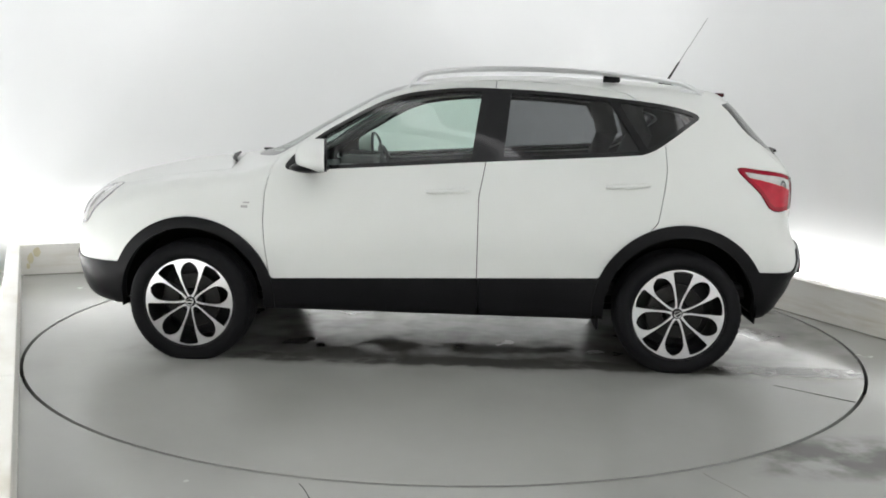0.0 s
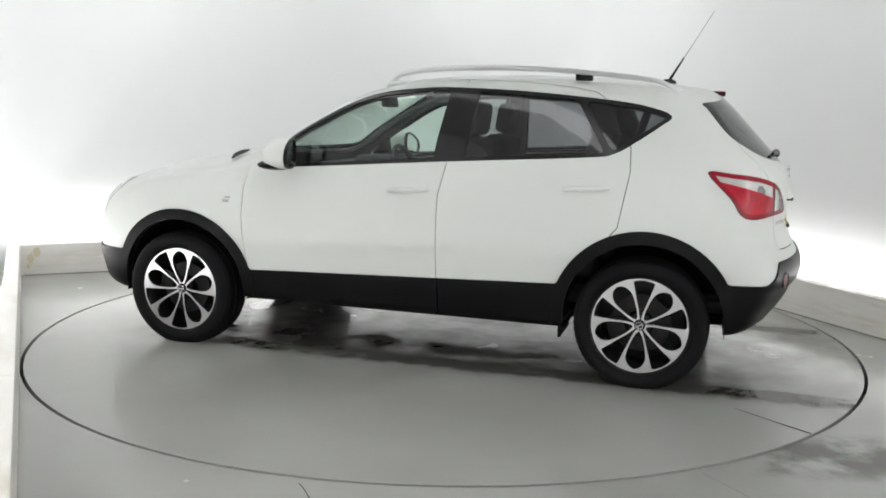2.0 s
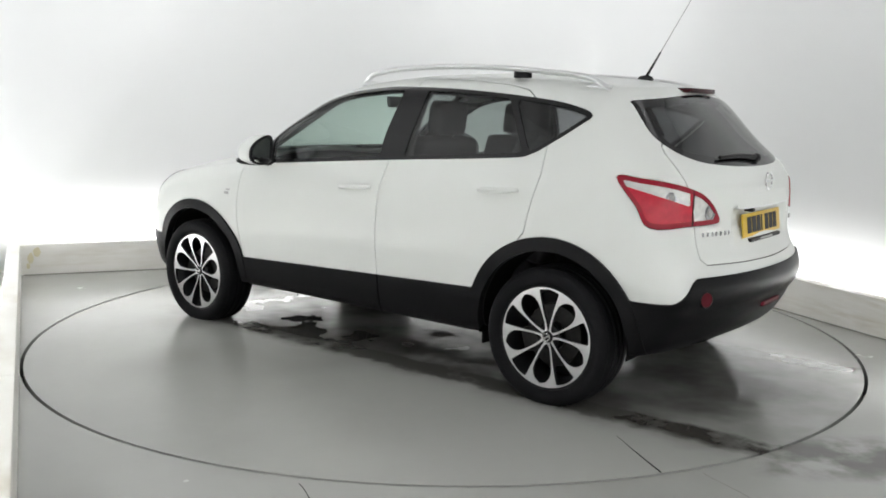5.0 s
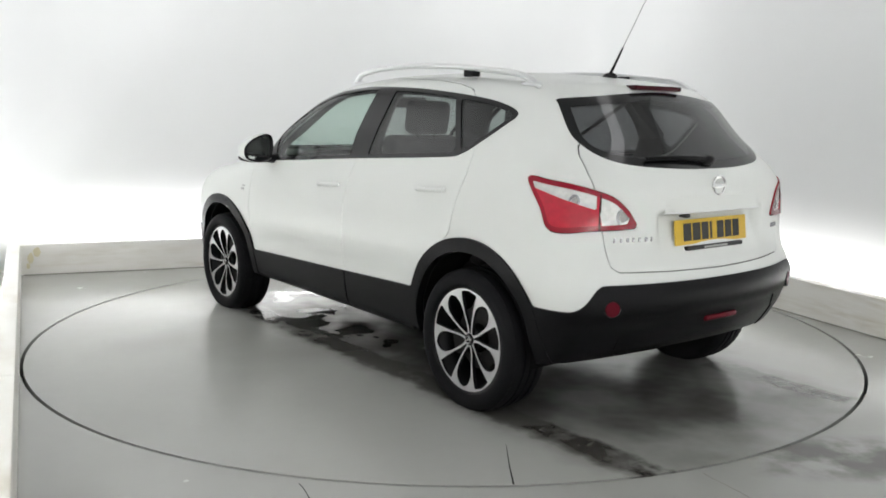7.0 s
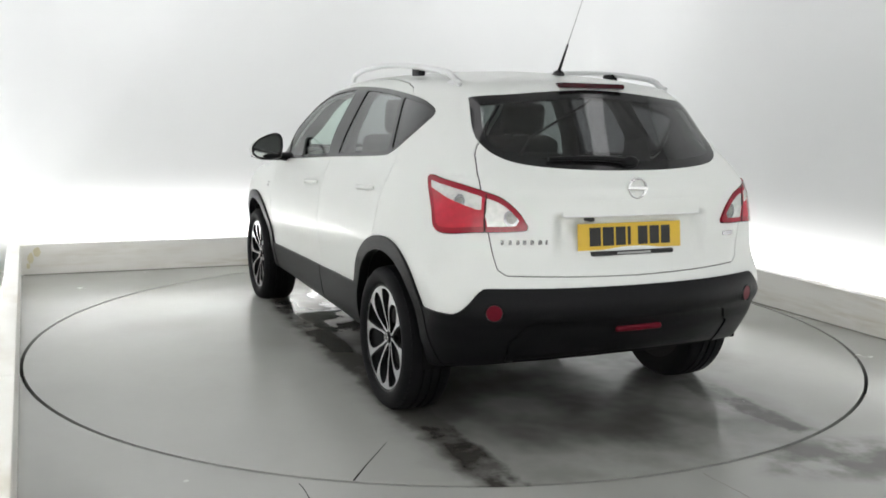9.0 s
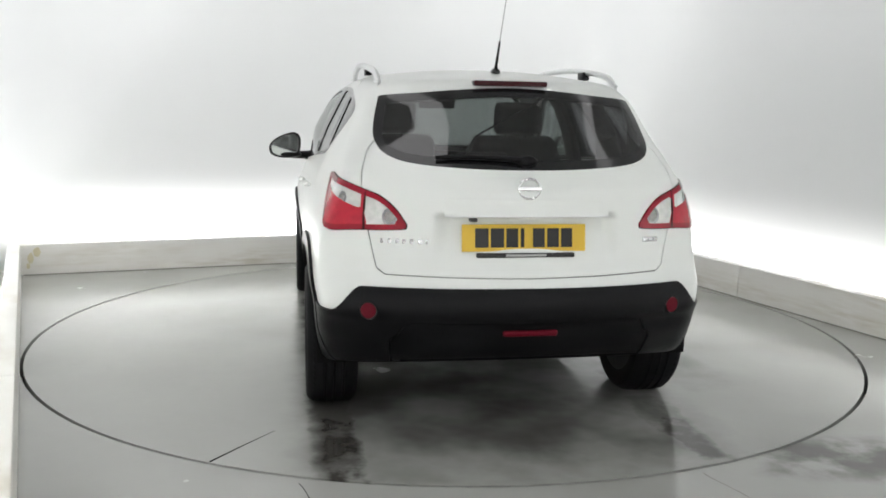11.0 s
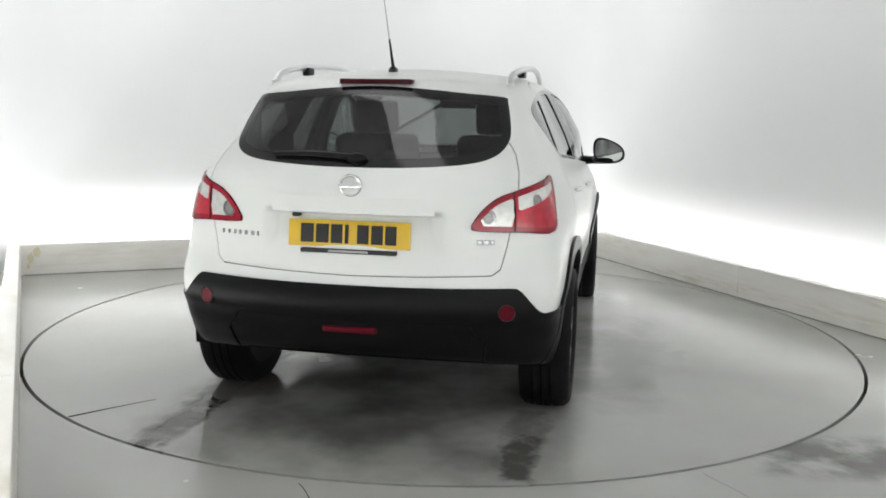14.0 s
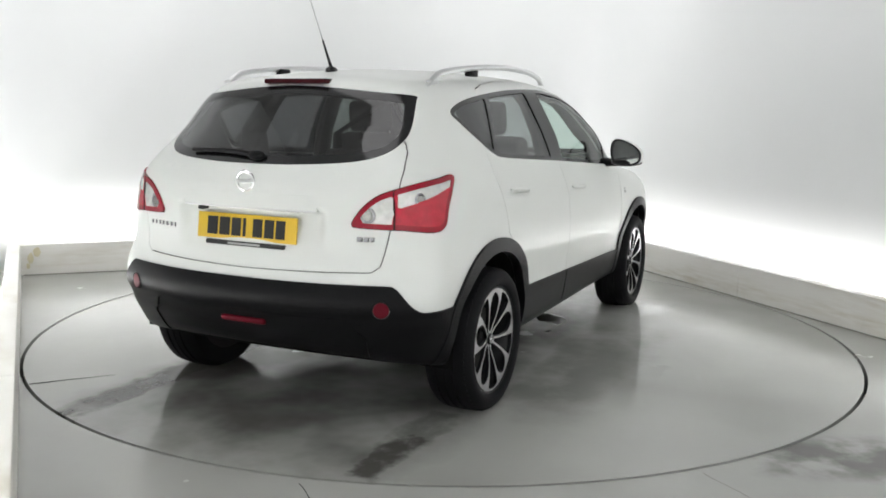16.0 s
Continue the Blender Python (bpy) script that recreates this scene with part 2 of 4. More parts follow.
def box(bm, lo, hi, bevel=0.01, seg=2, m=None):
    made = bmesh.ops.create_cube(bm, size=1.0)["verts"]
    c = [(a + b) / 2 for a, b in zip(lo, hi)]
    d = [b - a for a, b in zip(lo, hi)]
    for v in made:
        v.co = Vector((v.co.x * d[0] + c[0], v.co.y * d[1] + c[1], v.co.z * d[2] + c[2]))
    if bevel:
        edges = list({e for v in made for e in v.link_edges})
        done = bmesh.ops.bevel(bm, geom=edges, offset=bevel, segments=seg, profile=0.6, affect="EDGES", clamp_overlap=True)
        made = list({v for f in done["faces"] for v in f.verts} | {v for v in made if v.is_valid})
    if m is not None:
        bmesh.ops.transform(bm, matrix=m, verts=made)
    return made


def lathe(bm, profile, steps=64, axis="y"):
    """Turns (radius, offset) pairs round the y axis."""
    rings = []
    for r, o in profile:
        rings.append([bm.verts.new((r * math.cos(2 * math.pi * k / steps), o, r * math.sin(2 * math.pi * k / steps))) for k in range(steps)])
    for a, b in zip(rings, rings[1:]):
        for k in range(steps):
            bm.faces.new((a[k], a[(k + 1) % steps], b[(k + 1) % steps], b[k]))
    return rings


def tube(bm, path, radii, steps=10, flat=1.0, cap=True):
    """A round or flattened bar along points."""
    path = [Vector(p) for p in path]
    rings = []
    for i, p in enumerate(path):
        way = (path[min(i + 1, len(path) - 1)] - path[max(i - 1, 0)]).normalized()
        side = way.cross(Vector((0, 0, 1)))
        if side.length < 0.05:
            side = way.cross(Vector((0, 1, 0)))
        side.normalize()
        up = side.cross(way)
        r = radii[i] if isinstance(radii, (list, tuple)) else radii
        rings.append([bm.verts.new(p + side * (r * flat * math.cos(a)) + up * (r * math.sin(a))) for a in (2 * math.pi * k / steps for k in range(steps))])
    for a, b in zip(rings, rings[1:]):
        for k in range(steps):
            bm.faces.new((a[k], a[(k + 1) % steps], b[(k + 1) % steps], b[k]))
    if cap:
        bm.faces.new(rings[0])
        bm.faces.new(rings[-1])
    return rings


def spline(points, n=8, closed=False):
    """Catmull-Rom through 2D or 3D points."""
    pts = np.array(points, float)
    out = []
    m = len(pts)
    for i in range(m if closed else m - 1):
        p = [pts[(i + k) % m] if closed else pts[min(max(i + k, 0), m - 1)] for k in (-1, 0, 1, 2)]
        for t in np.arange(n) / n:
            out.append(0.5 * (2 * p[1] + (p[2] - p[0]) * t + (2 * p[0] - 5 * p[1] + 4 * p[2] - p[3]) * t ** 2 + (3 * p[1] - p[0] - 3 * p[2] + p[3]) * t ** 3))
    if not closed:
        out.append(pts[-1])
    return np.array(out)


def polygon_distance(px, pz, poly):
    """Signed distance to a closed outline, negative inside."""
    best = np.full(px.shape, 1e9)
    inside = np.zeros(px.shape, bool)
    for (ax, az), (bx, bz) in zip(poly, np.roll(poly, -1, axis=0)):
        ex, ez = bx - ax, bz - az
        t = np.clip(((px - ax) * ex + (pz - az) * ez) / max(ex * ex + ez * ez, 1e-12), 0, 1)
        best = np.minimum(best, (px - ax - t * ex) ** 2 + (pz - az - t * ez) ** 2)
        cross = (az > pz) != (bz > pz)
        if abs(ez) > 1e-12:
            inside ^= cross & (px < ex * (pz - az) / ez + ax)
    d = np.sqrt(best)
    return np.where(inside, -d, d)


def split(sheet, phi):
    """Cuts a triangle sheet (points, normals, triangles) along phi = 0: the part where phi < 0, and the rest."""
    V, Nn, F = sheet
    phi = np.where(np.abs(phi) < 1e-5, 1e-5, phi)
    neg = phi[F] < 0
    count = neg.sum(1)
    mixed = (count == 1) | (count == 2)
    inside, outside = [F[count == 3]], [F[count == 0]]
    Fm, nm = F[mixed], neg[mixed]
    lone = np.where((nm.sum(1) == 1)[:, None], nm, ~nm)
    k = lone.argmax(1)
    r = np.arange(len(Fm))
    a, b, c = Fm[r, k], Fm[r, (k + 1) % 3], Fm[r, (k + 2) % 3]
    edges = np.sort(np.concatenate([np.stack([a, b], 1), np.stack([a, c], 1)]), axis=1)
    uniq, inv = np.unique(edges, axis=0, return_inverse=True)
    inv = inv.reshape(-1)
    if len(uniq):
        p, q = phi[uniq[:, 0]], phi[uniq[:, 1]]
        t = (p / (p - q))[:, None]
        newV = V[uniq[:, 0]] * (1 - t) + V[uniq[:, 1]] * t
        newN = Nn[uniq[:, 0]] * (1 - t) + Nn[uniq[:, 1]] * t
        newN /= np.linalg.norm(newN, axis=1)[:, None] + 1e-12
        base = len(V)
        ab, ac = base + inv[:len(a)], base + inv[len(a):]
        V, Nn = np.vstack([V, newV]), np.vstack([Nn, newN])
        tip = np.stack([a, ab, ac], 1)
        rest = np.concatenate([np.stack([ab, b, c], 1), np.stack([ab, c, ac], 1)])
        tip_in = nm[r, k]
        inside += [tip[tip_in], rest[np.tile(~tip_in, 2)]]
        outside += [tip[~tip_in], rest[np.tile(tip_in, 2)]]

    def pack(tris):
        tris = np.concatenate(tris)
        used, idx = np.unique(tris, return_inverse=True)
        return V[used], Nn[used], idx.reshape(-1, 3)
    return pack(inside), pack(outside)


def sheet_part(name, sheet, mat, parent, label="", lift=0.0, skirt=0.012):
    """A cut sheet as a part: moved out along its normals, with its rim turned inwards."""
    V, Nn, F = sheet
    if not len(F):
        return None
    V = V + Nn * lift
    e = np.concatenate([F[:, [0, 1]], F[:, [1, 2]], F[:, [2, 0]]])
    key, idx, cnt = np.unique(np.sort(e, axis=1), axis=0, return_index=True, return_counts=True)
    rim = e[idx[cnt == 1]]
    verts, faces, normals = V, [*F.tolist()], Nn
    if skirt and len(rim):
        n = len(V)
        m = len(rim)
        a, b = V[rim[:, 0]], V[rim[:, 1]]
        da, db = a - Nn[rim[:, 0]] * skirt, b - Nn[rim[:, 1]] * skirt
        out = np.cross(b - a, Nn[rim[:, 0]])
        out /= np.linalg.norm(out, axis=1)[:, None] + 1e-12
        verts = np.vstack([V, a, b, da, db])
        normals = np.vstack([Nn, out, out, out, out])
        faces += [[n + m + i, n + i, n + 2 * m + i, n + 3 * m + i] for i in range(m)]
    return mesh_object(name, verts, faces, mat, parent, label, True, normals)


# ---- the room ----
def floor_and_table():
    steps = 192
    bm = bmesh.new()
    loop = [bm.verts.new(((TABLE_R + 0.0095) * math.cos(2 * math.pi * k / steps), (TABLE_R + 0.0095) * math.sin(2 * math.pi * k / steps), 0)) for k in range(steps)]
    low = [bm.verts.new((v.co.x, v.co.y, -0.12)) for v in loop]
    far = []
    for k in range(steps):
        a = 2 * math.pi * k / steps
        s = 1 / max(abs(math.cos(a)) / 8.5, abs(math.sin(a)) / 8.5)
        far.append(bm.verts.new((s * math.cos(a), s * math.sin(a), 0)))
    for k in range(steps):
        j = (k + 1) % steps
        bm.faces.new((loop[k], loop[j], far[j], far[k]))
        bm.faces.new((low[k], low[j], loop[j], loop[k]))
    ob = part("floor", bm, FLOORMAT, smooth=False)
    tagged(ob, "grey sealed concrete studio floor round the turntable", "floor", kind="structure")
    bm = bmesh.new()
    bmesh.ops.create_circle(bm, cap_ends=True, segments=64, radius=TABLE_R + 0.3, matrix=pose(0, 0, -0.12))
    tagged(part("pit_floor", bm, PIT, smooth=False), "dark pit under the turntable", "pit", kind="structure")
    # hairline crack in the floor beside the table
    bm = bmesh.new()
    tube(bm, [(-0.522, -2.452, 0.0), (-0.50, -2.49, 0.0), (-0.475, -2.55, 0.0), (-0.455, -2.60, 0.0), (-0.42, -2.72, 0.0)], 0.0016, 6)
    tagged(part("floor_crack", bm, GAP), "dark hairline crack in the concrete floor", "crack", kind="structure")
    bm = bmesh.new()
    tube(bm, [(1.01, -2.286, -0.0006), (1.035, -2.34, -0.0006), (1.075, -2.41, -0.0006), (1.114, -2.495, -0.0006), (1.19, -2.62, -0.0006)], 0.0016, 6)
    tagged(part("floor_crack", bm, DIRT), "faint hairline crack in the concrete floor", "crack", kind="structure")
    bm = bmesh.new()
    bmesh.ops.create_circle(bm, cap_ends=True, segments=steps, radius=TABLE_R - 0.0085)
    ext = bmesh.ops.extrude_face_region(bm, geom=list(bm.faces))
    bmesh.ops.translate(bm, vec=(0, 0, -0.10), verts=[v for v in ext["geom"] if isinstance(v, bmesh.types.BMVert)])
    table = tagged(part("turntable", bm, TABLEMAT), "round grey concrete turntable disc with wet tyre marks and painted shade under the car", "turntable")
    # the joint in the disc
    bm = bmesh.new()
    tube(bm, [(-2.075, 1.278, 0.0005), (-1.95, 1.185, 0.0005), (-1.76, 1.035, 0.0005)], [0.0032, 0.0022, 0.0008], 6, 1.0)
    part("joint", bm, GAP, table)
    return table


def plinths():
    names = ("plinth_left", "plinth_back", "plinth_right", "plinth_front")
    for name, (a, b) in zip(names, SIDES):
        along = (b - a).normalized()
        out = Vector((-along.y, along.x))
        length = (b - a).length
        base = tagged(new(name), "low white painted plinth that hides the wall lights", "plinth", kind="structure")
        base.matrix_world = Matrix(((along.x, out.x, 0, a.x), (along.y, out.y, 0, a.y), (0, 0, 1, 0), (0, 0, 0, 1)))
        s, widths = 0.0, (2.42, 2.44, 2.40, 2.44)
        i = 0
        while s < length - 0.01:
            w = min(widths[i % 4], length - s)
            bm = bmesh.new()
            box(bm, (s + 0.001, 0.0, 0.0), (s + w - 0.001, 0.09, 0.25), 0.004, 1)
            part("board", bm, PLINTHMAT, base)
            s, i = s + w, i + 1
        if name != "plinth_left":
            bm = bmesh.new()
            box(bm, (0.02, -0.004, 0.0), (length - 0.02, 0.003, 0.006), 0.001, 1)
            part("sealant_bead", bm, DIRT, base, "dark dirty joint at the floor")
        if name == "plinth_back":
            rnd = random.Random(4)
            for x0, z0, w, h in ((0.05, 0.09, 0.05, 0.10), (0.09, 0.14, 0.06, 0.09), (0.04, 0.05, 0.03, 0.05)):
                bm = bmesh.new()
                ring = [bm.verts.new((x0 + w / 2 + w / 2 * math.cos(a) * rnd.uniform(0.7, 1.1), -0.002, z0 + h / 2 + h / 2 * math.sin(a) * rnd.uniform(0.7, 1.1))) for a in np.linspace(0, 2 * math.pi, 16, endpoint=False)]
                bm.faces.new(ring)
                for v in bmesh.ops.extrude_face_region(bm, geom=list(bm.faces))["geom"]:
                    if isinstance(v, bmesh.types.BMVert):
                        v.co.y += 0.003
                part("glue_stain", bm, GLUE, base, "yellowed glue stain", False)


def walls():
    # a seamless white wall with rounded corners behind the plinth
    line = []
    for a, b in SIDES:
        along = (b - a).normalized()
        out = Vector((-along.y, along.x)) * 0.36
        line.append((a + out, along))
    path = []
    for (a, w), (c, v) in zip(line, line[1:] + line[:1]):
        den = w.x * v.y - w.y * v.x
        t = ((c.x - a.x) * v.y - (c.y - a.y) * v.x) / den
        corner, r = a + w * t, 0.55
        p0, p1 = corner - w * r, corner + v * r
        for k in range(13):
            s = k / 12
            path.append(p0 * (1 - s) ** 2 + corner * 2 * s * (1 - s) + p1 * s ** 2)
    bm = bmesh.new()
    heights = (-0.02, 0.8, 1.6, 2.4, 3.7)
    rows = []
    for z in heights:
        rows.append([bm.verts.new((p.x, p.y, z)) for p in path])
    for lo, hi in zip(rows, rows[1:]):
        for i in range(len(path)):
            j = (i + 1) % len(path)
            bm.faces.new((lo[i], lo[j], hi[j], hi[i]))
    ob = part("wall_cove", bm, WALLMAT)
    ob.modifiers.new("thickness", "SOLIDIFY").thickness = 0.1
    ob.modifiers["thickness"].offset = -1
    tagged(ob, "seamless white studio wall with rounded corners, lit from below", "wall", kind="structure")
    bm = bmesh.new()
    box(bm, (-8, -8, 3.7), (8, 8, 3.8), 0)
    tagged(part("ceiling", bm, BACKMAT, smooth=False), "plain grey studio ceiling", "ceiling", kind="structure")


table = floor_and_table()
plinths()
walls()


# ---- the car: its skin ----
def curve(points, soft=0.02):
    """A smoothed function through points."""
    xs, ys = np.array(points, float).T
    order = np.argsort(xs)
    xs, ys = xs[order], ys[order]
    g = np.arange(xs[0] - 0.5, xs[-1] + 0.5, 0.002)
    v = np.interp(g, xs, ys)
    k = np.arange(-int(3 * soft / 0.002), int(3 * soft / 0.002) + 1) * 0.002
    w = np.exp(-0.5 * (k / soft) ** 2)
    pad = len(k) // 2
    v = np.convolve(np.pad(v, pad, mode="edge"), w / w.sum(), mode="valid")
    return lambda q: np.interp(q, g, v)


SIDE = curve([(0.20, 0.80), (0.32, 0.845), (0.45, 0.866), (0.55, 0.868), (0.64, 0.884), (0.75, 0.886), (0.88, 0.876), (0.98, 0.858), (1.05, 0.832), (1.12, 0.800), (1.25, 0.738), (1.40, 0.665), (1.50, 0.612), (1.62, 0.53)], 0.03)
TAPER = curve([(-2.2, 0.17), (-1.9, 0.095), (-1.6, 0.04), (-1.2, 0.0), (1.0, 0.0), (1.5, 0.012), (1.8, 0.045), (2.05, 0.10), (2.3, 0.18)], 0.08)
REAR = curve([(0.2, -1.90), (0.36, -1.985), (0.45, -2.040), (0.505, -2.055), (0.54, -2.088), (0.60, -2.092), (0.66, -2.075), (0.71, -2.04), (0.78, -2.022), (0.95, -2.020), (1.05, -2.012), (1.12, -1.965), (1.30, -1.80), (1.47, -1.645), (1.52, -1.64), (1.7, -1.55)], 0.018)
FRONT = curve([(0.2, 2.06), (0.32, 2.15), (0.5, 2.20), (0.65, 2.195), (0.8, 2.15), (0.9, 2.06), (1.1, 1.9)], 0.03)
TOP = curve([(-2.3, 1.36), (-1.75, 1.475), (-1.6, 1.505), (-1.34, 1.545), (-1.0, 1.573), (-0.6, 1.585), (-0.2, 1.582), (0.09, 1.556), (0.345, 1.485), (0.615, 1.345), (0.94, 1.162), (1.04, 1.122), (1.16, 1.102), (1.6, 1.045), (1.9, 0.975), (2.1, 0.89), (2.3, 0.74)], 0.045)
BOTTOM = curve([(-2.2, 0.372), (-2.0, 0.340), (-1.75, 0.285), (-0.9, 0.262), (0.9, 0.272), (1.7, 0.272), (1.95, 0.30), (2.2, 0.36)], 0.05)


def smax(a, b, k):
    h = np.maximum(k - np.abs(a - b), 0) / k
    return np.maximum(a, b) + h * h * k * 0.25


def ease(t):
    t = np.clip(t, 0, 1)
    return t * t * (3 - 2 * t)


def skin(x, y, z):
    """Below zero inside the car."""
    ay = np.abs(y)
    half_width = SIDE(z) - TAPER(x) * np.clip((z - 0.25) / 0.8, 0.45, 1.0)
    # the glasshouse is wider at the windscreen pillars, and the front wings bulge round the wheels
    half_width = half_width + 0.062 * ease((x + 0.75) / 1.1) * ease((z - 1.06) / 0.22)
    half_width = half_width + 0.030 * np.exp(-((x - 1.36) / 0.38) ** 2) * ease((0.98 - z) / 0.25)
    side = ay - half_width
    bow = np.where(x > 0.2, 0.060 * np.clip((x - 0.1) / 0.8, 0, 1), 0.0) * (ay / 0.75) ** 2
    top = (z - (TOP(x + bow) - 0.05 * (ay / 0.6) ** 2)) * 0.9
    rear = REAR(z) + 0.17 * (ay / 0.78) ** 2.3 - x
    rear = rear + 0.052 * (ay / 0.6) ** 3 * ease((z - 1.10) / 0.20)
    # the number plate sits in a hollow under the grip moulding
    rear = rear + 0.046 * ease((0.962 - z) / 0.030) * ease((z - 0.735) / 0.17) * ease((0.40 - ay) / 0.075)
    rear = rear * np.where(z > 1.1, 0.75, 1.0)
    front = x - (FRONT(z) - 0.26 * (ay / 0.78) ** 2.3)
    low = BOTTOM(x) - z
    d = smax(side, rear, 0.10)
    d = smax(d, front, 0.14)
    d = smax(d, top, 0.075)
    return smax(d, low, 0.06)


def skin_sheet(h=0.02):
    xs, ys, zs = np.arange(-2.2, 2.32, h), np.arange(-1.01, 1.011, h), np.arange(0.2, 1.66, h)
    X, Y, Z = np.meshgrid(xs, ys, zs, indexing="ij")
    D = skin(X, Y, Z)
    S = D < 0
    nx, ny, nz = np.array(D.shape) - 1
    acc = np.zeros((nx, ny, nz, 3))
    cnt = np.zeros((nx, ny, nz))
    P = np.stack([X, Y, Z], -1)
    for axis in range(3):
        lo = [slice(None)] * 3
        hi = [slice(None)] * 3
        lo[axis], hi[axis] = slice(0, -1), slice(1, None)
        a, b = D[tuple(lo)], D[tuple(hi)]
        hit = (a < 0) != (b < 0)
        t = np.where(hit, a / np.where(hit, a - b, 1), 0)[..., None]
        cr = np.where(hit[..., None], P[tuple(lo)] * (1 - t) + P[tuple(hi)] * t, 0)
        o1, o2 = [k for k in range(3) if k != axis]
        for s1 in (0, 1):
            for s2 in (0, 1):
                sl = [slice(None)] * 3
                for o, s in ((o1, s1), (o2, s2)):
                    sl[o] = slice(s, s + (nx, ny, nz)[o])
                acc += cr[tuple(sl)]
                cnt += hit[tuple(sl)]
    cells = cnt > 0
    index = np.full(cells.shape, -1)
    index[cells] = np.arange(cells.sum())
    V = acc[cells] / cnt[cells][:, None]
    quads = []
    for axis in range(3):
        o1, o2 = (axis + 1) % 3, (axis + 2) % 3
        a = np.moveaxis(S, (axis, o1, o2), (0, 1, 2))
        ind = np.moveaxis(index, (axis, o1, o2), (0, 1, 2))
        e = a[:-1, 1:-1, 1:-1] != a[1:, 1:-1, 1:-1]
        i, j, k = np.nonzero(e)
        j, k = j + 1, k + 1
        q = np.stack([ind[i, j - 1, k - 1], ind[i, j, k - 1], ind[i, j, k], ind[i, j - 1, k]], 1)
        flip = ~a[i, j, k]
        q[flip] = q[flip][:, ::-1]
        quads.append(q)
    Q = np.concatenate(quads)
    Q = Q[(Q >= 0).all(1)]

    def grad(p, e=0.004):
        g = [(skin(*(p + d * e).T) - skin(*(p - d * e).T)) / (2 * e) for d in np.eye(3)]
        return np.stack(g, 1)
    for _ in range(4):
        g = grad(V)
        V = V - g * (skin(*V.T) / np.maximum((g * g).sum(1), 0.05))[:, None]
    Nn = grad(V, 0.006)
    Nn /= np.linalg.norm(Nn, axis=1)[:, None]
    d1 = np.linalg.norm(V[Q[:, 0]] - V[Q[:, 2]], axis=1) <= np.linalg.norm(V[Q[:, 1]] - V[Q[:, 3]], axis=1)
    F = np.concatenate([Q[d1][:, [0, 1, 2]], Q[d1][:, [0, 2, 3]], Q[~d1][:, [0, 1, 3]], Q[~d1][:, [1, 2, 3]]])
    face_n = np.cross(V[F[:, 1]] - V[F[:, 0]], V[F[:, 2]] - V[F[:, 0]])
    bad = (face_n * Nn[F].sum(1)).sum(1) < 0
    F[bad] = F[bad][:, ::-1]
    return V, Nn, F


car = tagged(new("car"), "white compact crossover car with black plastic cladding on the turntable", "car")

HUB_F, HUB_R, HUB_Z = 1.312, -1.312, 0.335
# outlines in the side view, x and z
DLO = spline([(0.79, 1.045), (0.577, 1.049), (-0.21, 1.10), (-0.986, 1.145), (-1.135, 1.168), (-1.24, 1.229), (-1.36, 1.315), (-1.402, 1.355), (-1.334, 1.391), (-1.14, 1.43), (-0.687, 1.474), (-0.32, 1.492), (-0.074, 1.488), (0.234, 1.438), (0.533, 1.285), (0.681, 1.185), (0.775, 1.105)], 5, True)
FRONT_DOOR = [(0.875, 1.06), (0.905, 0.93), (0.913, 0.77), (0.905, 0.62), (0.88, 0.40), (-0.234, 0.40), (-0.237, 0.92), (-0.27, 1.10), (-0.318, 1.538), (-0.05, 1.530), (0.15, 1.498), (0.30, 1.452), (0.538, 1.343), (0.70, 1.245), (0.82, 1.155)]
REAR_DOOR = [(-0.234, 0.40), (-0.237, 0.92), (-0.27, 1.10), (-0.318, 1.538), (-0.50, 1.532), (-0.687, 1.522), (-0.90, 1.50), (-1.02, 1.475), (-1.07, 1.44), (-1.15, 1.35), (-1.215, 1.20), (-1.222, 1.08), (-1.21, 1.0), (-1.177, 0.807), (-1.0, 0.60), (-0.85, 0.40)]
# outlines in the rear view, y and z
half = [(0.0, 1.129), (0.23, 1.133), (0.455, 1.150), (0.560, 1.182), (0.602, 1.235), (0.602, 1.30), (0.574, 1.410), (0.555, 1.428), (0.40, 1.441), (0.206, 1.458)]
REAR_GLASS = spline(half + [(0.0, 1.468)] + [(-y, z) for y, z in half[:0:-1]], 5, True)
half = [(0.0, 0.697), (0.3, 0.701), (0.580, 0.708), (0.612, 0.732), (0.628, 0.80), (0.648, 0.90), (0.660, 0.97), (0.670, 1.05), (0.664, 1.12), (0.640, 1.19), (0.608, 1.236), (0.54, 1.23), (0.50, 1.40)]
HATCH = np.array(half + [(0.0, 1.42)] + [(-y, z) for y, z in half[:0:-1]])


def signed_arch(x, z):
    return np.minimum(np.hypot(x - HUB_F, z - HUB_Z) - 0.450, np.hypot(x - HUB_R, z - HUB_Z) - 0.462)


def cut(sheet, fn):
    V, Nn, F = sheet
    return split(sheet, fn(V[:, 0], np.abs(V[:, 1]), V[:, 2], Nn, V[:, 1]))


def gap_cut(sheet, fn, name, mat, label="", width=0.0021, lift=0.0):
    """Takes a panel out of the sheet with a narrow joint all round; returns the panel and the rest."""
    inner, rest = cut(sheet, lambda *a: fn(*a) + width)
    joint, rest = cut(rest, lambda *a: fn(*a) - width)
    ob = sheet_part(name, inner, mat, car, label, lift, 0.014)
    for piece in islands(joint):
        sheet_part("panel_gap", piece, GAP, car, "", -0.008, 0.0)
    return ob, rest


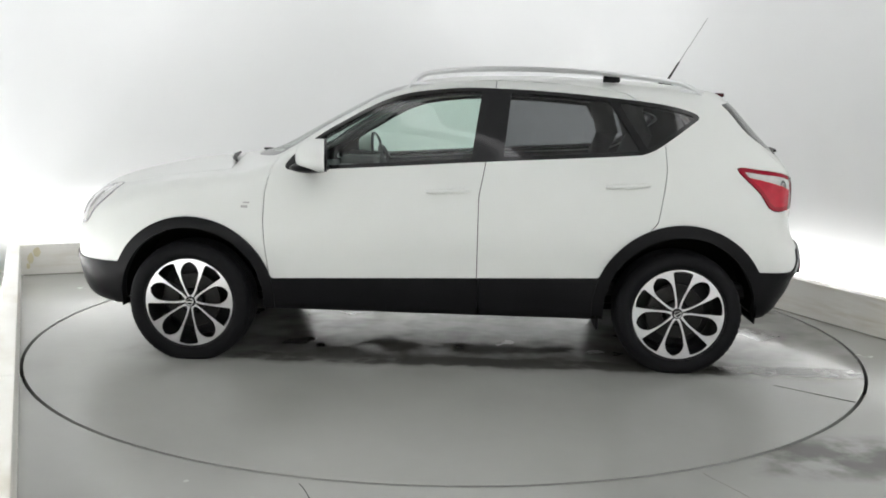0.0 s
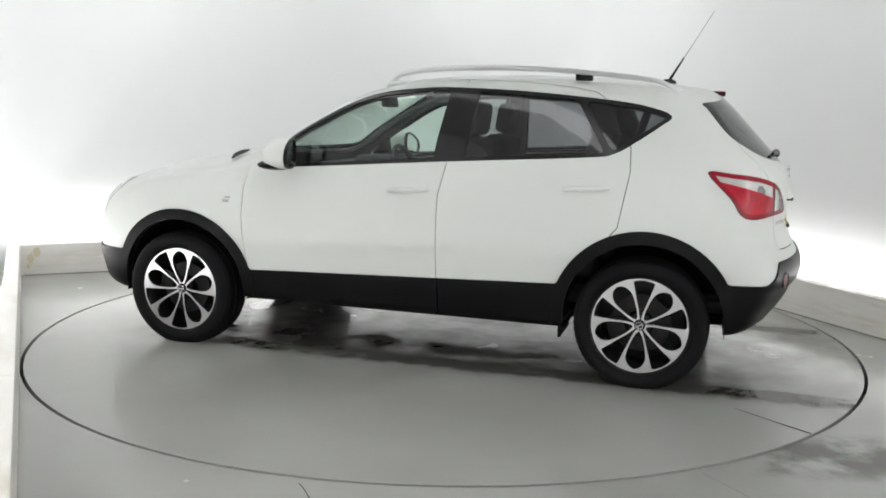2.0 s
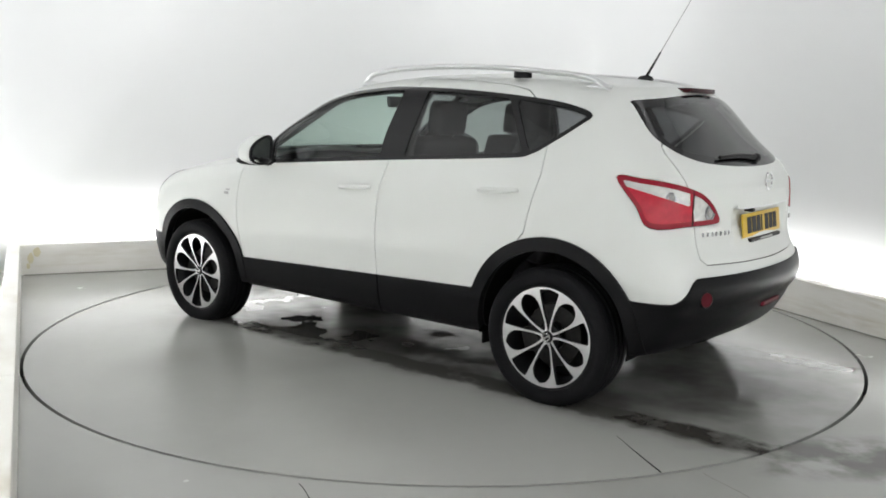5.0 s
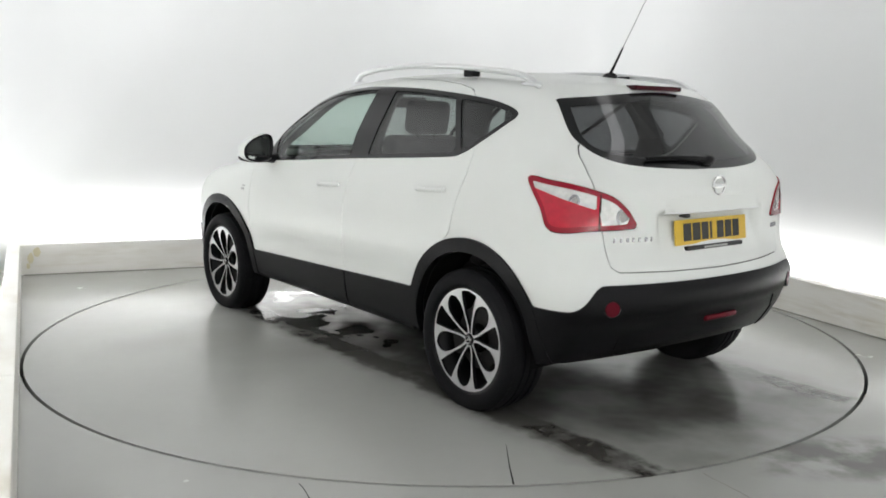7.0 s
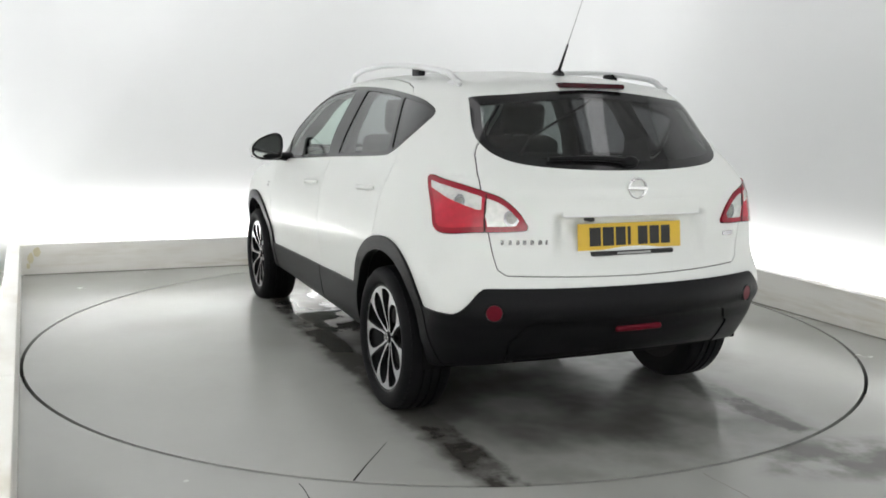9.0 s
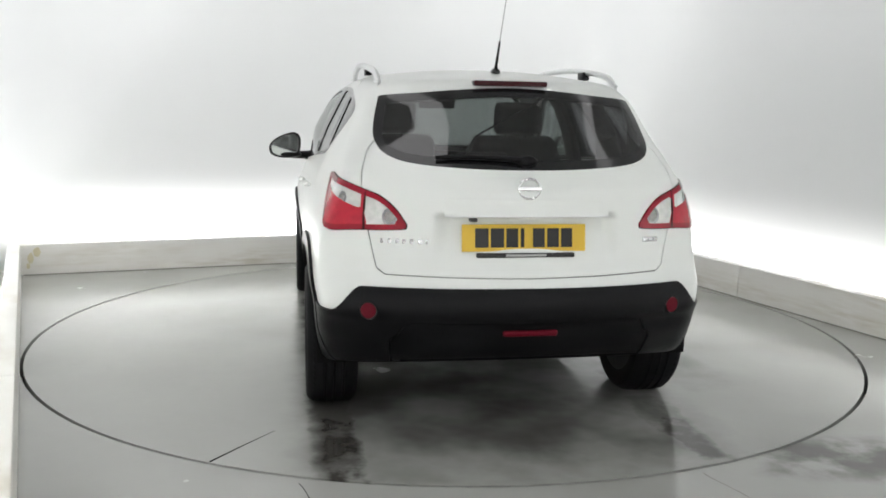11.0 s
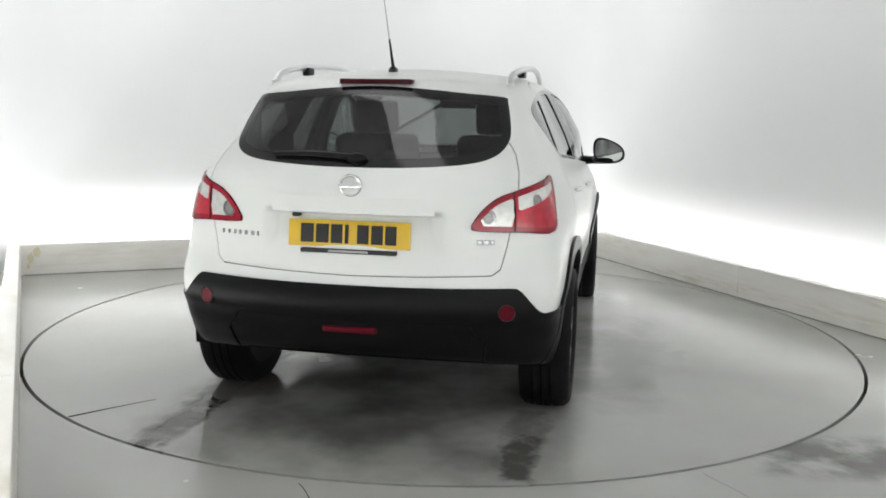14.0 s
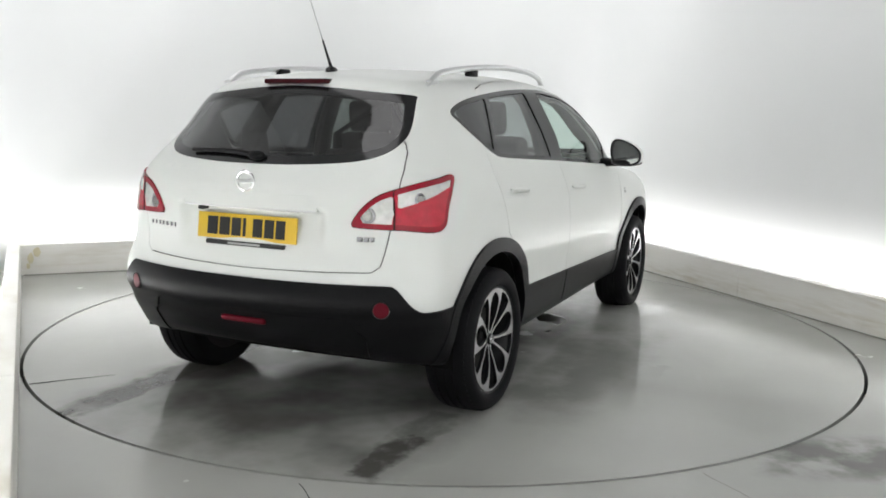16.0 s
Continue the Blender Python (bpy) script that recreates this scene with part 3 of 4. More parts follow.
def islands(sheet):
    """The separate pieces of a cut sheet, past specks."""
    V, Nn, F = sheet
    if not len(F):
        return []
    mark = np.arange(len(V))
    while True:
        low = mark[F].min(1)
        nxt = mark.copy()
        for k in range(3):
            np.minimum.at(nxt, F[:, k], low)
        nxt = nxt[nxt]
        if (nxt == mark).all():
            break
        mark = nxt
    out = []
    for m in np.unique(mark[F[:, 0]]):
        tris = F[mark[F[:, 0]] == m]
        if len(tris) > 12:
            used, idx = np.unique(tris, return_inverse=True)
            out.append((V[used], Nn[used], idx.reshape(-1, 3)))
    return out


def both(sheet, fn, make):
    """Cuts the two mirror pieces and makes each one a part of its own."""
    inner, rest = cut(sheet, fn)
    for flip in (1, -1):
        piece, _ = cut(inner, lambda x, ay, z, n, y: -flip * y)
        make(piece)
    return rest


def glass_part(name, sheet, mat, label, lift):
    ob = sheet_part(name, sheet, mat, car, label, lift, 0.0)
    ob.visible_shadow = False
    return ob


def build_skin():
    sheet = skin_sheet()
    # wheel openings
    _, sheet = cut(sheet, lambda x, ay, z, n, y: np.maximum(np.minimum(np.hypot(x - HUB_F, z - HUB_Z) - 0.392, np.hypot(x - HUB_R, z - HUB_Z) - 0.398), 0.52 - ay))

    # side glass band
    def dlo(x, ay, z, n, y):
        return np.where(np.abs(n[:, 1]) > 0.3, polygon_distance(x, z, DLO), 0.3)
    band, rest = cut(sheet, dlo)
    liner = rest

    def pane(front_line, back_line):
        return lambda x, ay, z, n, y: np.maximum(np.maximum(dlo(x, ay, z, n, y) + 0.020, x - front_line(z)), back_line(z) - x)
    panes = [("front_side_window", CLEAR, "lightly green tinted clear glass", pane(lambda z: 0.655 + 0 * z, lambda z: -0.195 - (z - 1.144) * 0.14)),
             ("rear_side_window", SIDEPRIVACY, "dark privacy glass", pane(lambda z: -0.362 - (z - 1.127) * 0.11, lambda z: -1.085 + (z - 1.175) * 0.62)),
             ("quarter_window", SIDEPRIVACY, "small dark quarter glass", pane(lambda z: -1.125 + (z - 1.175) * 0.62, lambda z: -3 + 0 * z))]
    for name, mat, label, fn in panes:
        band = both(band, fn, lambda p: glass_part(name, p, mat, label, -0.004))
    for flip in (1, -1):
        piece, _ = cut(band, lambda x, ay, z, n, y: -flip * y)
        sheet_part("window_frame", piece, GLOSSBLACK, car, "gloss black window surround and pillar", 0.001, 0.03)

    # rear window and windscreen
    def rear_glass(x, ay, z, n, y):
        return np.where((n[:, 0] < -0.2) & (x < -1.3), polygon_distance(y, z, REAR_GLASS), 0.3)
    inner, rest = cut(rest, rear_glass)
    clear, border = cut(inner, lambda *a: rear_glass(*a) + 0.035)
    ob = sheet_part("rear_window", clear, PRIVACY, car, "dark privacy glass rear window", 0.001, 0.0)
    ob.visible_shadow = False
    sheet_part("rear_window_border", border, GLOSSBLACK, car, "black ceramic border", 0.001, 0.01)
    screen = [(-0.66, 1.14), (-0.5, 1.10), (0.5, 1.10), (0.66, 1.14), (0.62, 1.25), (0.50, 1.49), (0.0, 1.515), (-0.50, 1.49), (-0.62, 1.25)]
    screen = spline(screen, 4, True)

    def windscreen(x, ay, z, n, y):
        return np.where((n[:, 0] > 0.2) & (x > 0.2) & (z > 1.07), polygon_distance(y, z, screen), 0.3)
    inner, rest = cut(rest, windscreen)
    clear, border = cut(inner, lambda *a: windscreen(*a) + 0.025)
    sheet_part("windscreen", clear, CLEAR, car, "clear green tinted windscreen", 0.001, 0.0).visible_shadow = False
    sheet_part("windscreen_border", border, GLOSSBLACK, car, "", 0.001, 0.01)

    # dark lining inside the shell
    _, lin = cut(liner, lambda *a: np.minimum(np.minimum(dlo(*a), rear_glass(*a)), windscreen(*a)) - 0.01)
    cloth, head = cut(lin, lambda x, ay, z, n, y: z - 1.46)
    V, Nn, F = cloth
    mesh_object("interior_trim", V - Nn * 0.035, F[:, ::-1], DASH, car, "dark interior door and side trim", True)
    V, Nn, F = head
    mesh_object("headliner", V - Nn * 0.035, F[:, ::-1], LINER, car, "pale grey headliner", True)

    # lower black cladding and bumpers
    def lower(x, ay, z, n, y):
        sill = 0.481 - 0.0274 * x
        s = np.clip((0.80 - ay) / 0.13, 0, 1)
        step = np.where(x < -1.7, 0.553 + 0.105 * s * s * (3 - 2 * s), np.where(x > 1.65, 0.527, sill))
        t = np.clip((np.abs(x) - 1.3) / 0.35, 0, 1)
        line = np.where(np.abs(x) > 1.65, step, sill * (1 - t) + t * np.where(x < 0, 0.553, 0.527))
        return np.minimum(z - line, np.where(ay > 0.5, signed_arch(x, z), 0.4))
    dark, rest = cut(rest, lower)
    belly, dark = cut(dark, lambda x, ay, z, n, y: n[:, 2] + 0.75)
    sheet_part("underbody", belly, GAP, car, "black underbody", 0.0, 0.0)

    def arch(x, ay, z, n, y):
        return np.where(ay > 0.5, signed_arch(x, z), 0.4)
    lips, dark = cut(dark, arch)
    lips, _ = cut(lips, lambda x, ay, z, n, y: 0.300 - z)
    for fx in (1, -1):
        for fy in (1, -1):
            piece, _ = cut(lips, lambda x, ay, z, n, y: np.maximum(-fx * x, -fy * y))
            sheet_part("wheel_arch_trim", piece, PLASTIC, car, "matt black plastic wheel arch trim", 0.014, 0.045)
    for fy in (1, -1):
        piece, _ = cut(dark, lambda x, ay, z, n, y: np.maximum(np.maximum(x - 0.96, -0.92 - x), -fy * y))
        for side in (1, -1):
            length, _ = cut(piece, lambda x, ay, z, n, y: 0.006 - side * (x + 0.245))
            sheet_part("sill_cladding", length, PLASTIC, car, "matt black plastic sill", 0.010, 0.03)
    piece, _ = cut(dark, lambda x, ay, z, n, y: x + 1.3)
    seam = np.array([(-0.56, 0.440), (-0.53, 0.455), (-0.505, 0.505), (-0.47, 0.520), (0.47, 0.520), (0.505, 0.505), (0.53, 0.455), (0.56, 0.440), (0.53, 0.25), (-0.53, 0.25)])
    lower_b, piece = cut(piece, lambda x, ay, z, n, y: np.where(n[:, 0] < -0.3, polygon_distance(y, z, seam), 0.3) + 0.003)
    groove, piece = cut(piece, lambda x, ay, z, n, y: np.where(n[:, 0] < -0.3, polygon_distance(y, z, seam), 0.3) - 0.003)
    bumper = sheet_part("rear_bumper", piece, PLASTIC, car, "matt black plastic rear bumper", 0.010, 0.03)
    sheet_part("lower_panel", lower_b, PLASTIC, bumper, "", 0.005, 0.02)
    sheet_part("groove", groove, GAP, bumper, "", 0.000, 0.0)
    piece, _ = cut(dark, lambda x, ay, z, n, y: 1.3 - x)
    sheet_part("front_bumper", piece, PLASTIC, car, "matt black plastic lower front bumper", 0.010, 0.03)

    # tail lamps, which wrap round the corners
    lamp = spline([(-0.815, 1.092), (-0.95, 1.088), (-1.10, 1.073), (-1.23, 1.050), (-1.338, 1.020), (-1.42, 0.968), (-1.465, 0.918), (-1.478, 0.893), (-1.40, 0.884), (-1.2, 0.880), (-0.965, 0.876), (-0.90, 0.965)], 4, True)

    def tail(x, ay, z, n, y):
        return np.where((x < -1.45) & (z > 0.8) & (z < 1.2), polygon_distance(x + ay, z, lamp), 0.3)
    inner, rest = cut(rest, tail)
    for fy in (1, -1):
        one, _ = cut(inner, lambda x, ay, z, n, y: -fy * y)
        one, seal = cut(one, lambda *a: tail(*a) + 0.004)
        core, ring = cut(one, lambda *a: tail(*a) + 0.025)
        clear, red = cut(core, lambda x, ay, z, n, y: np.where(x + ay < -1.26, 0.86 - z, np.maximum(1.046 + (x + ay + 0.87) * 0.215 - z, -1.225 - x - ay)))
        lampo = sheet_part("tail_lamp", red, REDLENS, car, "red and clear wrap-round tail lamp", 0.006, 0.02)
        sheet_part("lens_border", ring, DEEPRED, lampo, "deep red lens border", 0.007, 0.02)
        sheet_part("seal", seal, GAP, lampo, "", -0.004, 0.0)
        sheet_part("clear_lens", clear, CLEARLENS, lampo, "clear lens over a bright reflector", 0.004, 0.004)
        for q, z0, r in ((-1.10, 1.005, 0.026), (-1.385, 0.940, 0.034)):
            spot, _ = cut(clear, lambda x, ay, z, n, y: np.hypot(x + ay - q, (z - z0) * 1.2) - r * 1.25)
            core_spot, ring_spot = cut(spot, lambda x, ay, z, n, y: np.hypot(x + ay - q, (z - z0) * 1.2) - r * 0.85)
            sheet_part("bulb_reflector", ring_spot, LENSDARK, lampo, "chrome ring round the bulb", 0.007, 0.003)
            sheet_part("bulb_reflector", core_spot, BULBDARK, lampo, "round bulb reflector", 0.005, 0.003)
        bar, _ = cut(one, lambda x, ay, z, n, y: np.abs(x + ay + 1.245) - 0.006)
        sheet_part("lamp_joint", bar, BRAKERED, lampo, "", 0.008, 0.004)

    # headlamps, grille
    lamp = spline([(1.02, 0.885), (1.09, 0.937), (1.25, 0.925), (1.5, 0.86), (1.72, 0.79), (1.68, 0.735), (1.45, 0.715), (1.22, 0.722), (1.11, 0.80)], 4, True)

    def head_lamp(x, ay, z, n, y):
        return np.where(x > 1.5, polygon_distance(x - ay, z, lamp), 0.3)

    def make_head(p):
        inn, rim = cut(p, lambda *a: head_lamp(*a) + 0.011)
        ob = sheet_part("headlamp", rim, LENSDARK, car, "clear swept-back headlamp", 0.004, 0.02)
        sheet_part("clear_lens", inn, CLEARLENS, ob, "", 0.003, 0.003)
        for q, z0, r in ((1.22, 0.845, 0.045), (1.42, 0.80, 0.050)):
            spot, _ = cut(inn, lambda x, ay, z, n, y: np.hypot(x - ay - q, z - z0) - r)
            sheet_part("bulb_reflector", spot, BULBDARK, ob, "round bulb reflector", 0.005, 0.003)
    rest = both(rest, head_lamp, make_head)
    grille = np.array([(-0.50, 0.80), (-0.42, 0.62), (0.42, 0.62), (0.50, 0.80), (0.30, 0.82), (-0.30, 0.82)])
    inner, rest = cut(rest, lambda x, ay, z, n, y: np.where((n[:, 0] > 0.3) & (x > 1.6), polygon_distance(y, z, grille), 0.3))
    sheet_part("grille", inner, GLOSSBLACK, car, "black front grille", -0.012, 0.0)

    # opening panels with their joints
    for name, outline, label in (("front_door", FRONT_DOOR, "white front door"), ("rear_door", REAR_DOOR, "white rear door")):
        poly = np.array(outline)
        for fy in (1, -1):
            _, rest = gap_cut(rest, lambda x, ay, z, n, y: np.where((fy * y > 0.3) & (np.abs(n[:, 1]) > 0.25), polygon_distance(x, z, poly), 0.3), name, PAINT, label)
    hatch, rest = gap_cut(rest, lambda x, ay, z, n, y: np.where((x < -1.4) & (n[:, 0] < -0.15), polygon_distance(y, z, HATCH), 0.3), "tailgate", PAINT, "white tailgate")
    bonnet = np.array([(1.13, 0.70), (1.20, 0.0), (1.13, -0.70), (1.7, -0.66), (1.98, -0.50), (2.08, 0.0), (1.98, 0.50), (1.7, 0.66)])
    _, rest = gap_cut(rest, lambda x, ay, z, n, y: np.where((n[:, 2] > 0.4) & (z > 0.8), polygon_distance(x, y, bonnet), 0.3), "bonnet", PAINT, "white bonnet")
    sheet_part("body_shell", rest, PAINT, car, "glossy white painted body shell", 0.0, 0.02)
    return hatch


tailgate = build_skin()


def surface_y(x, z):
    """The half width of the skin at a place."""
    ys = np.linspace(0.2, 1.0, 801)
    d = skin(np.full_like(ys, x), ys, np.full_like(ys, z))
    return float(np.interp(0.0, d, ys))


def surface_x(y, z, sign=-1):
    xs = np.linspace(1.0, 2.3, 1301) * sign
    d = skin(xs, np.full_like(xs, y), np.full_like(xs, z))
    return float(np.interp(0.0, d, xs))


def surface_z(x, y):
    zs = np.linspace(0.8, 1.7, 901)
    d = skin(np.full_like(zs, x), np.full_like(zs, y), zs)
    return float(np.interp(0.0, d, zs))


# ---- wheels ----
def spoke_face():
    """The machined face with its petal-shaped and wedge-shaped openings, as a sheet facing +y."""
    nr, na = 64, 480
    rs = np.linspace(0.022, 0.2445, nr)
    V = np.array([(r * math.sin(a), 0.0, r * math.cos(a)) for r in rs for a in 2 * np.pi * np.arange(na) / na])
    F = []
    for i in range(nr - 1):
        for k in range(na):
            a, b = i * na + k, i * na + (k + 1) % na
            F += [(a, a + na, b), (b, a + na, b + na)]
    dish = curve([(0.022, -0.024), (0.06, -0.020), (0.12, -0.008), (0.19, 0.0), (0.2445, 0.0)], 0.01)
    r = np.hypot(V[:, 0], V[:, 2])
    V[:, 1] = dish(r)
    sheet = (V, np.tile((0.0, 1.0, 0.0), (len(V), 1)), np.array(F))
    petal = curve([(0.030, -0.008), (0.036, 0.005), (0.050, 0.0145), (0.080, 0.0275), (0.12, 0.0405), (0.142, 0.0465), (0.175, 0.0515), (0.195, 0.046), (0.21, 0.037), (0.222, 0.022), (0.229, 0.0), (0.25, -0.03)], 0.003)
    wedge = curve([(0.022, -0.006), (0.028, 0.002), (0.036, 0.004), (0.050, 0.0065), (0.080, 0.0130), (0.12, 0.025), (0.16, 0.0355), (0.21, 0.0495), (0.234, 0.055), (0.237, 0.0), (0.25, -0.05)], 0.0015)
    r, a = np.hypot(V[:, 0], V[:, 2]), np.arctan2(V[:, 0], V[:, 2])
    fifth = 2 * np.pi / 5
    t1 = r * np.abs((a + fifth / 2) % fifth - fifth / 2)
    t2 = r * np.abs(a % fifth - fifth / 2)
    hole = np.minimum(t1 - petal(r), t2 - wedge(r))
    _, (V, Nn, F) = split(sheet, hole)
    return V * np.array((0.982, 1.0, 0.982)), Nn, F


def build_wheel():
    hub = bmesh.new()
    lathe(hub, [(0.241, -0.012), (0.2445, 0.003), (0.250, 0.006), (0.254, -0.002), (0.250, -0.014), (0.236, -0.03), (0.212, -0.09), (0.218, -0.19), (0.236, -0.20), (0.10, -0.195), (0.0, -0.195)], 72)
    wheel = part("wheel", hub, BLACKALLOY, car, "black and machined alloy wheel with ten spokes")
    bm = bmesh.new()
    lathe(bm, [(0.2500, 0.000), (0.2530, 0.008), (0.2614, 0.015), (0.2758, 0.021), (0.2956, 0.022), (0.3118, 0.016), (0.3235, 0.004), (0.3307, -0.012), (0.3348, -0.035), (0.3357, -0.055), (0.3280, -0.058), (0.3280, -0.066), (0.3361, -0.069), (0.3370, -0.095), (0.3289, -0.098), (0.3289, -0.106), (0.3370, -0.109), (0.3361, -0.135), (0.3280, -0.138), (0.3280, -0.146), (0.3357, -0.149), (0.3307, -0.185), (0.3118, -0.205), (0.2776, -0.21), (0.2320, -0.20)], 96)
    part("tyre", bm, RUBBER, wheel, "black low-profile tyre")
    # shoulder blocks of the tread
    bm = bmesh.new()
    for k in range(60):
        a = 2 * math.pi * k / 60
        box(bm, (-0.012, -0.034, 0.320), (0.012, -0.006, 0.3315), 0.002, 1, Matrix.Rotation(a, 4, "Y"))
    part("tread", bm, RUBBER, wheel)
    face = spoke_face()
    sheet_part("spokes", face, MACHINED, wheel, "machined silver spoke faces", 0.002, 0.0)
    V, Nn, F = face
    sheet_part("spoke_sides", (V, Nn, F), BLACKALLOY, wheel, "gloss black spoke sides", 0.0, 0.014)
    bm = bmesh.new()
    lathe(bm, [(0.0, -0.010), (0.020, -0.011), (0.026, -0.014), (0.029, -0.022), (0.034, -0.034), (0.055, -0.040), (0.06, -0.05)], 40)
    cap = part("centre_cap", bm, BLACKALLOY, wheel, "black centre cap")
    bm = bmesh.new()
    lathe(bm, [(0.015, -0.0085), (0.0185, -0.0065), (0.021, -0.0095)], 32)
    box(bm, (-0.022, -0.010, -0.004), (0.022, -0.0065, 0.004), 0.001, 1)
    part("emblem", bm, CHROME, cap, "plain chrome ring emblem")
    for k in range(5):
        a = 2 * math.pi * k / 5 + math.pi / 5
        bm = bmesh.new()
        bmesh.ops.create_cone(bm, cap_ends=True, segments=6, radius1=0.010, radius2=0.009, depth=0.02, matrix=pose(0.057 * math.sin(a), -0.034, 0.057 * math.cos(a), 90))
        part("wheel_nut", bm, STEEL, wheel)
    bm = bmesh.new()
    lathe(bm, [(0.07, -0.06), (0.07, -0.075), (0.148, -0.078), (0.150, -0.082), (0.150, -0.098), (0.07, -0.10)], 56)
    part("brake_disc", bm, STEEL, wheel, "grey steel brake disc")
    bm = bmesh.new()
    box(bm, (-0.06, -0.12, 0.075), (0.06, -0.05, 0.165), 0.012, 2, Matrix.Rotation(radians(75), 4, "Y"))
    part("brake_caliper", bm, STEEL, wheel, "dull grey brake caliper")
    return wheel


def place_wheels():
    first = build_wheel()
    places = [(HUB_F, 1, -2), (HUB_R, 1, 32), (HUB_F, -1, 20), (HUB_R, -1, 0)]
    for i, (x, s, turn) in enumerate(places):
        m = pose(x + (0.010 if x > 0 else 0.004), (0.893 if x > 0 else 0.866) * s, 0.314 if x > 0 else 0.320, 0, 0, 0 if s > 0 else 180) @ pose(0, 0, 0, 0, turn, 0)
        if i == 0:
            first.matrix_basis = m
        else:
            copy_thing(first, m)
    # liners of the wheel wells
    for x in (HUB_F, HUB_R):
        for s in (1, -1):
            bm = bmesh.new()
            rings = []
            for y in (0.50, 0.845):
                rings.append([bm.verts.new((x + 0.405 * math.cos(a), y * s, HUB_Z + 0.405 * math.sin(a))) for a in np.linspace(-0.15, math.pi + 0.15, 40)])
            for k in range(39):
                bm.faces.new((rings[0][k], rings[0][k + 1], rings[1][k + 1], rings[1][k]))
            bm.faces.new(rings[0])
            part("wheel_well_liner", bm, GAP, car, "black wheel well liner")
            bm = bmesh.new()
            box(bm, (x - 0.07, min(s * 0.45, s * 0.75), 0.27), (x + 0.07, max(s * 0.45, s * 0.75), 0.40), 0.02)
            part("suspension_arm", bm, PLASTIC, car)
    for s in (1, -1):
        bm = bmesh.new()
        box(bm, (-0.90, 0.62 * s - 0.12, 0.205), (-0.885, 0.62 * s + 0.17, 0.32), 0.004, 1)
        part("mud_flap", bm, RUBBER, car, "short black mud flap")
    for s in (1, -1):
        bm = bmesh.new()
        tube(bm, [(HUB_R, 0, 0.30), (HUB_R, 0.4 * s, 0.30), (HUB_R, 0.72 * s, 0.32)], [0.06, 0.045, 0.04], 12)
        part("rear_axle", bm, PLASTIC, car)
    bm = bmesh.new()
    tube(bm, [(-0.5, 0.42, 0.27), (-1.4, 0.45, 0.30), (-1.60, 0.46, 0.32)], 0.026, 12)
    part("exhaust", bm, STEEL, car, "dull steel exhaust pipe")
    bm = bmesh.new()
    box(bm, (-1.76, -0.5, 0.31), (-1.20, 0.5, 0.42), 0.04)
    part("rear_silencer", bm, GAP, car)


place_wheels()


# ---- outer fittings ----
def door_handles():
    for s in (1, -1):
        for x0, x1, z in ((0.038, -0.191, 0.945), (-0.897, -1.129, 0.990)):
            pts = []
            for k in range(9):
                t = k / 8
                x = x0 + (x1 - x0) * t
                zz = z + 0.012 * t
                pts.append((x, s * (surface_y(x, zz) + 0.004 + 0.030 * math.sin(math.pi * min(max(t, 0.04), 0.96)) ** 0.5), zz))
            bm = bmesh.new()
            tube(bm, pts, [0.008] + [0.0125] * 7 + [0.008], 10, 0.8)
            part("door_handle", bm, PAINT, car, "white body-coloured door handle")
            bm = bmesh.new()
            xm = (x0 + x1) / 2
            bmesh.ops.create_uvsphere(bm, u_segments=24, v_segments=10, radius=1, matrix=Matrix.Translation((xm, s * (surface_y(xm, z - 0.008) - 0.003), z - 0.010)) @ Matrix.Diagonal((0.055, 0.004, 0.020, 1)))
            part("handle_recess", bm, PAINT, car)


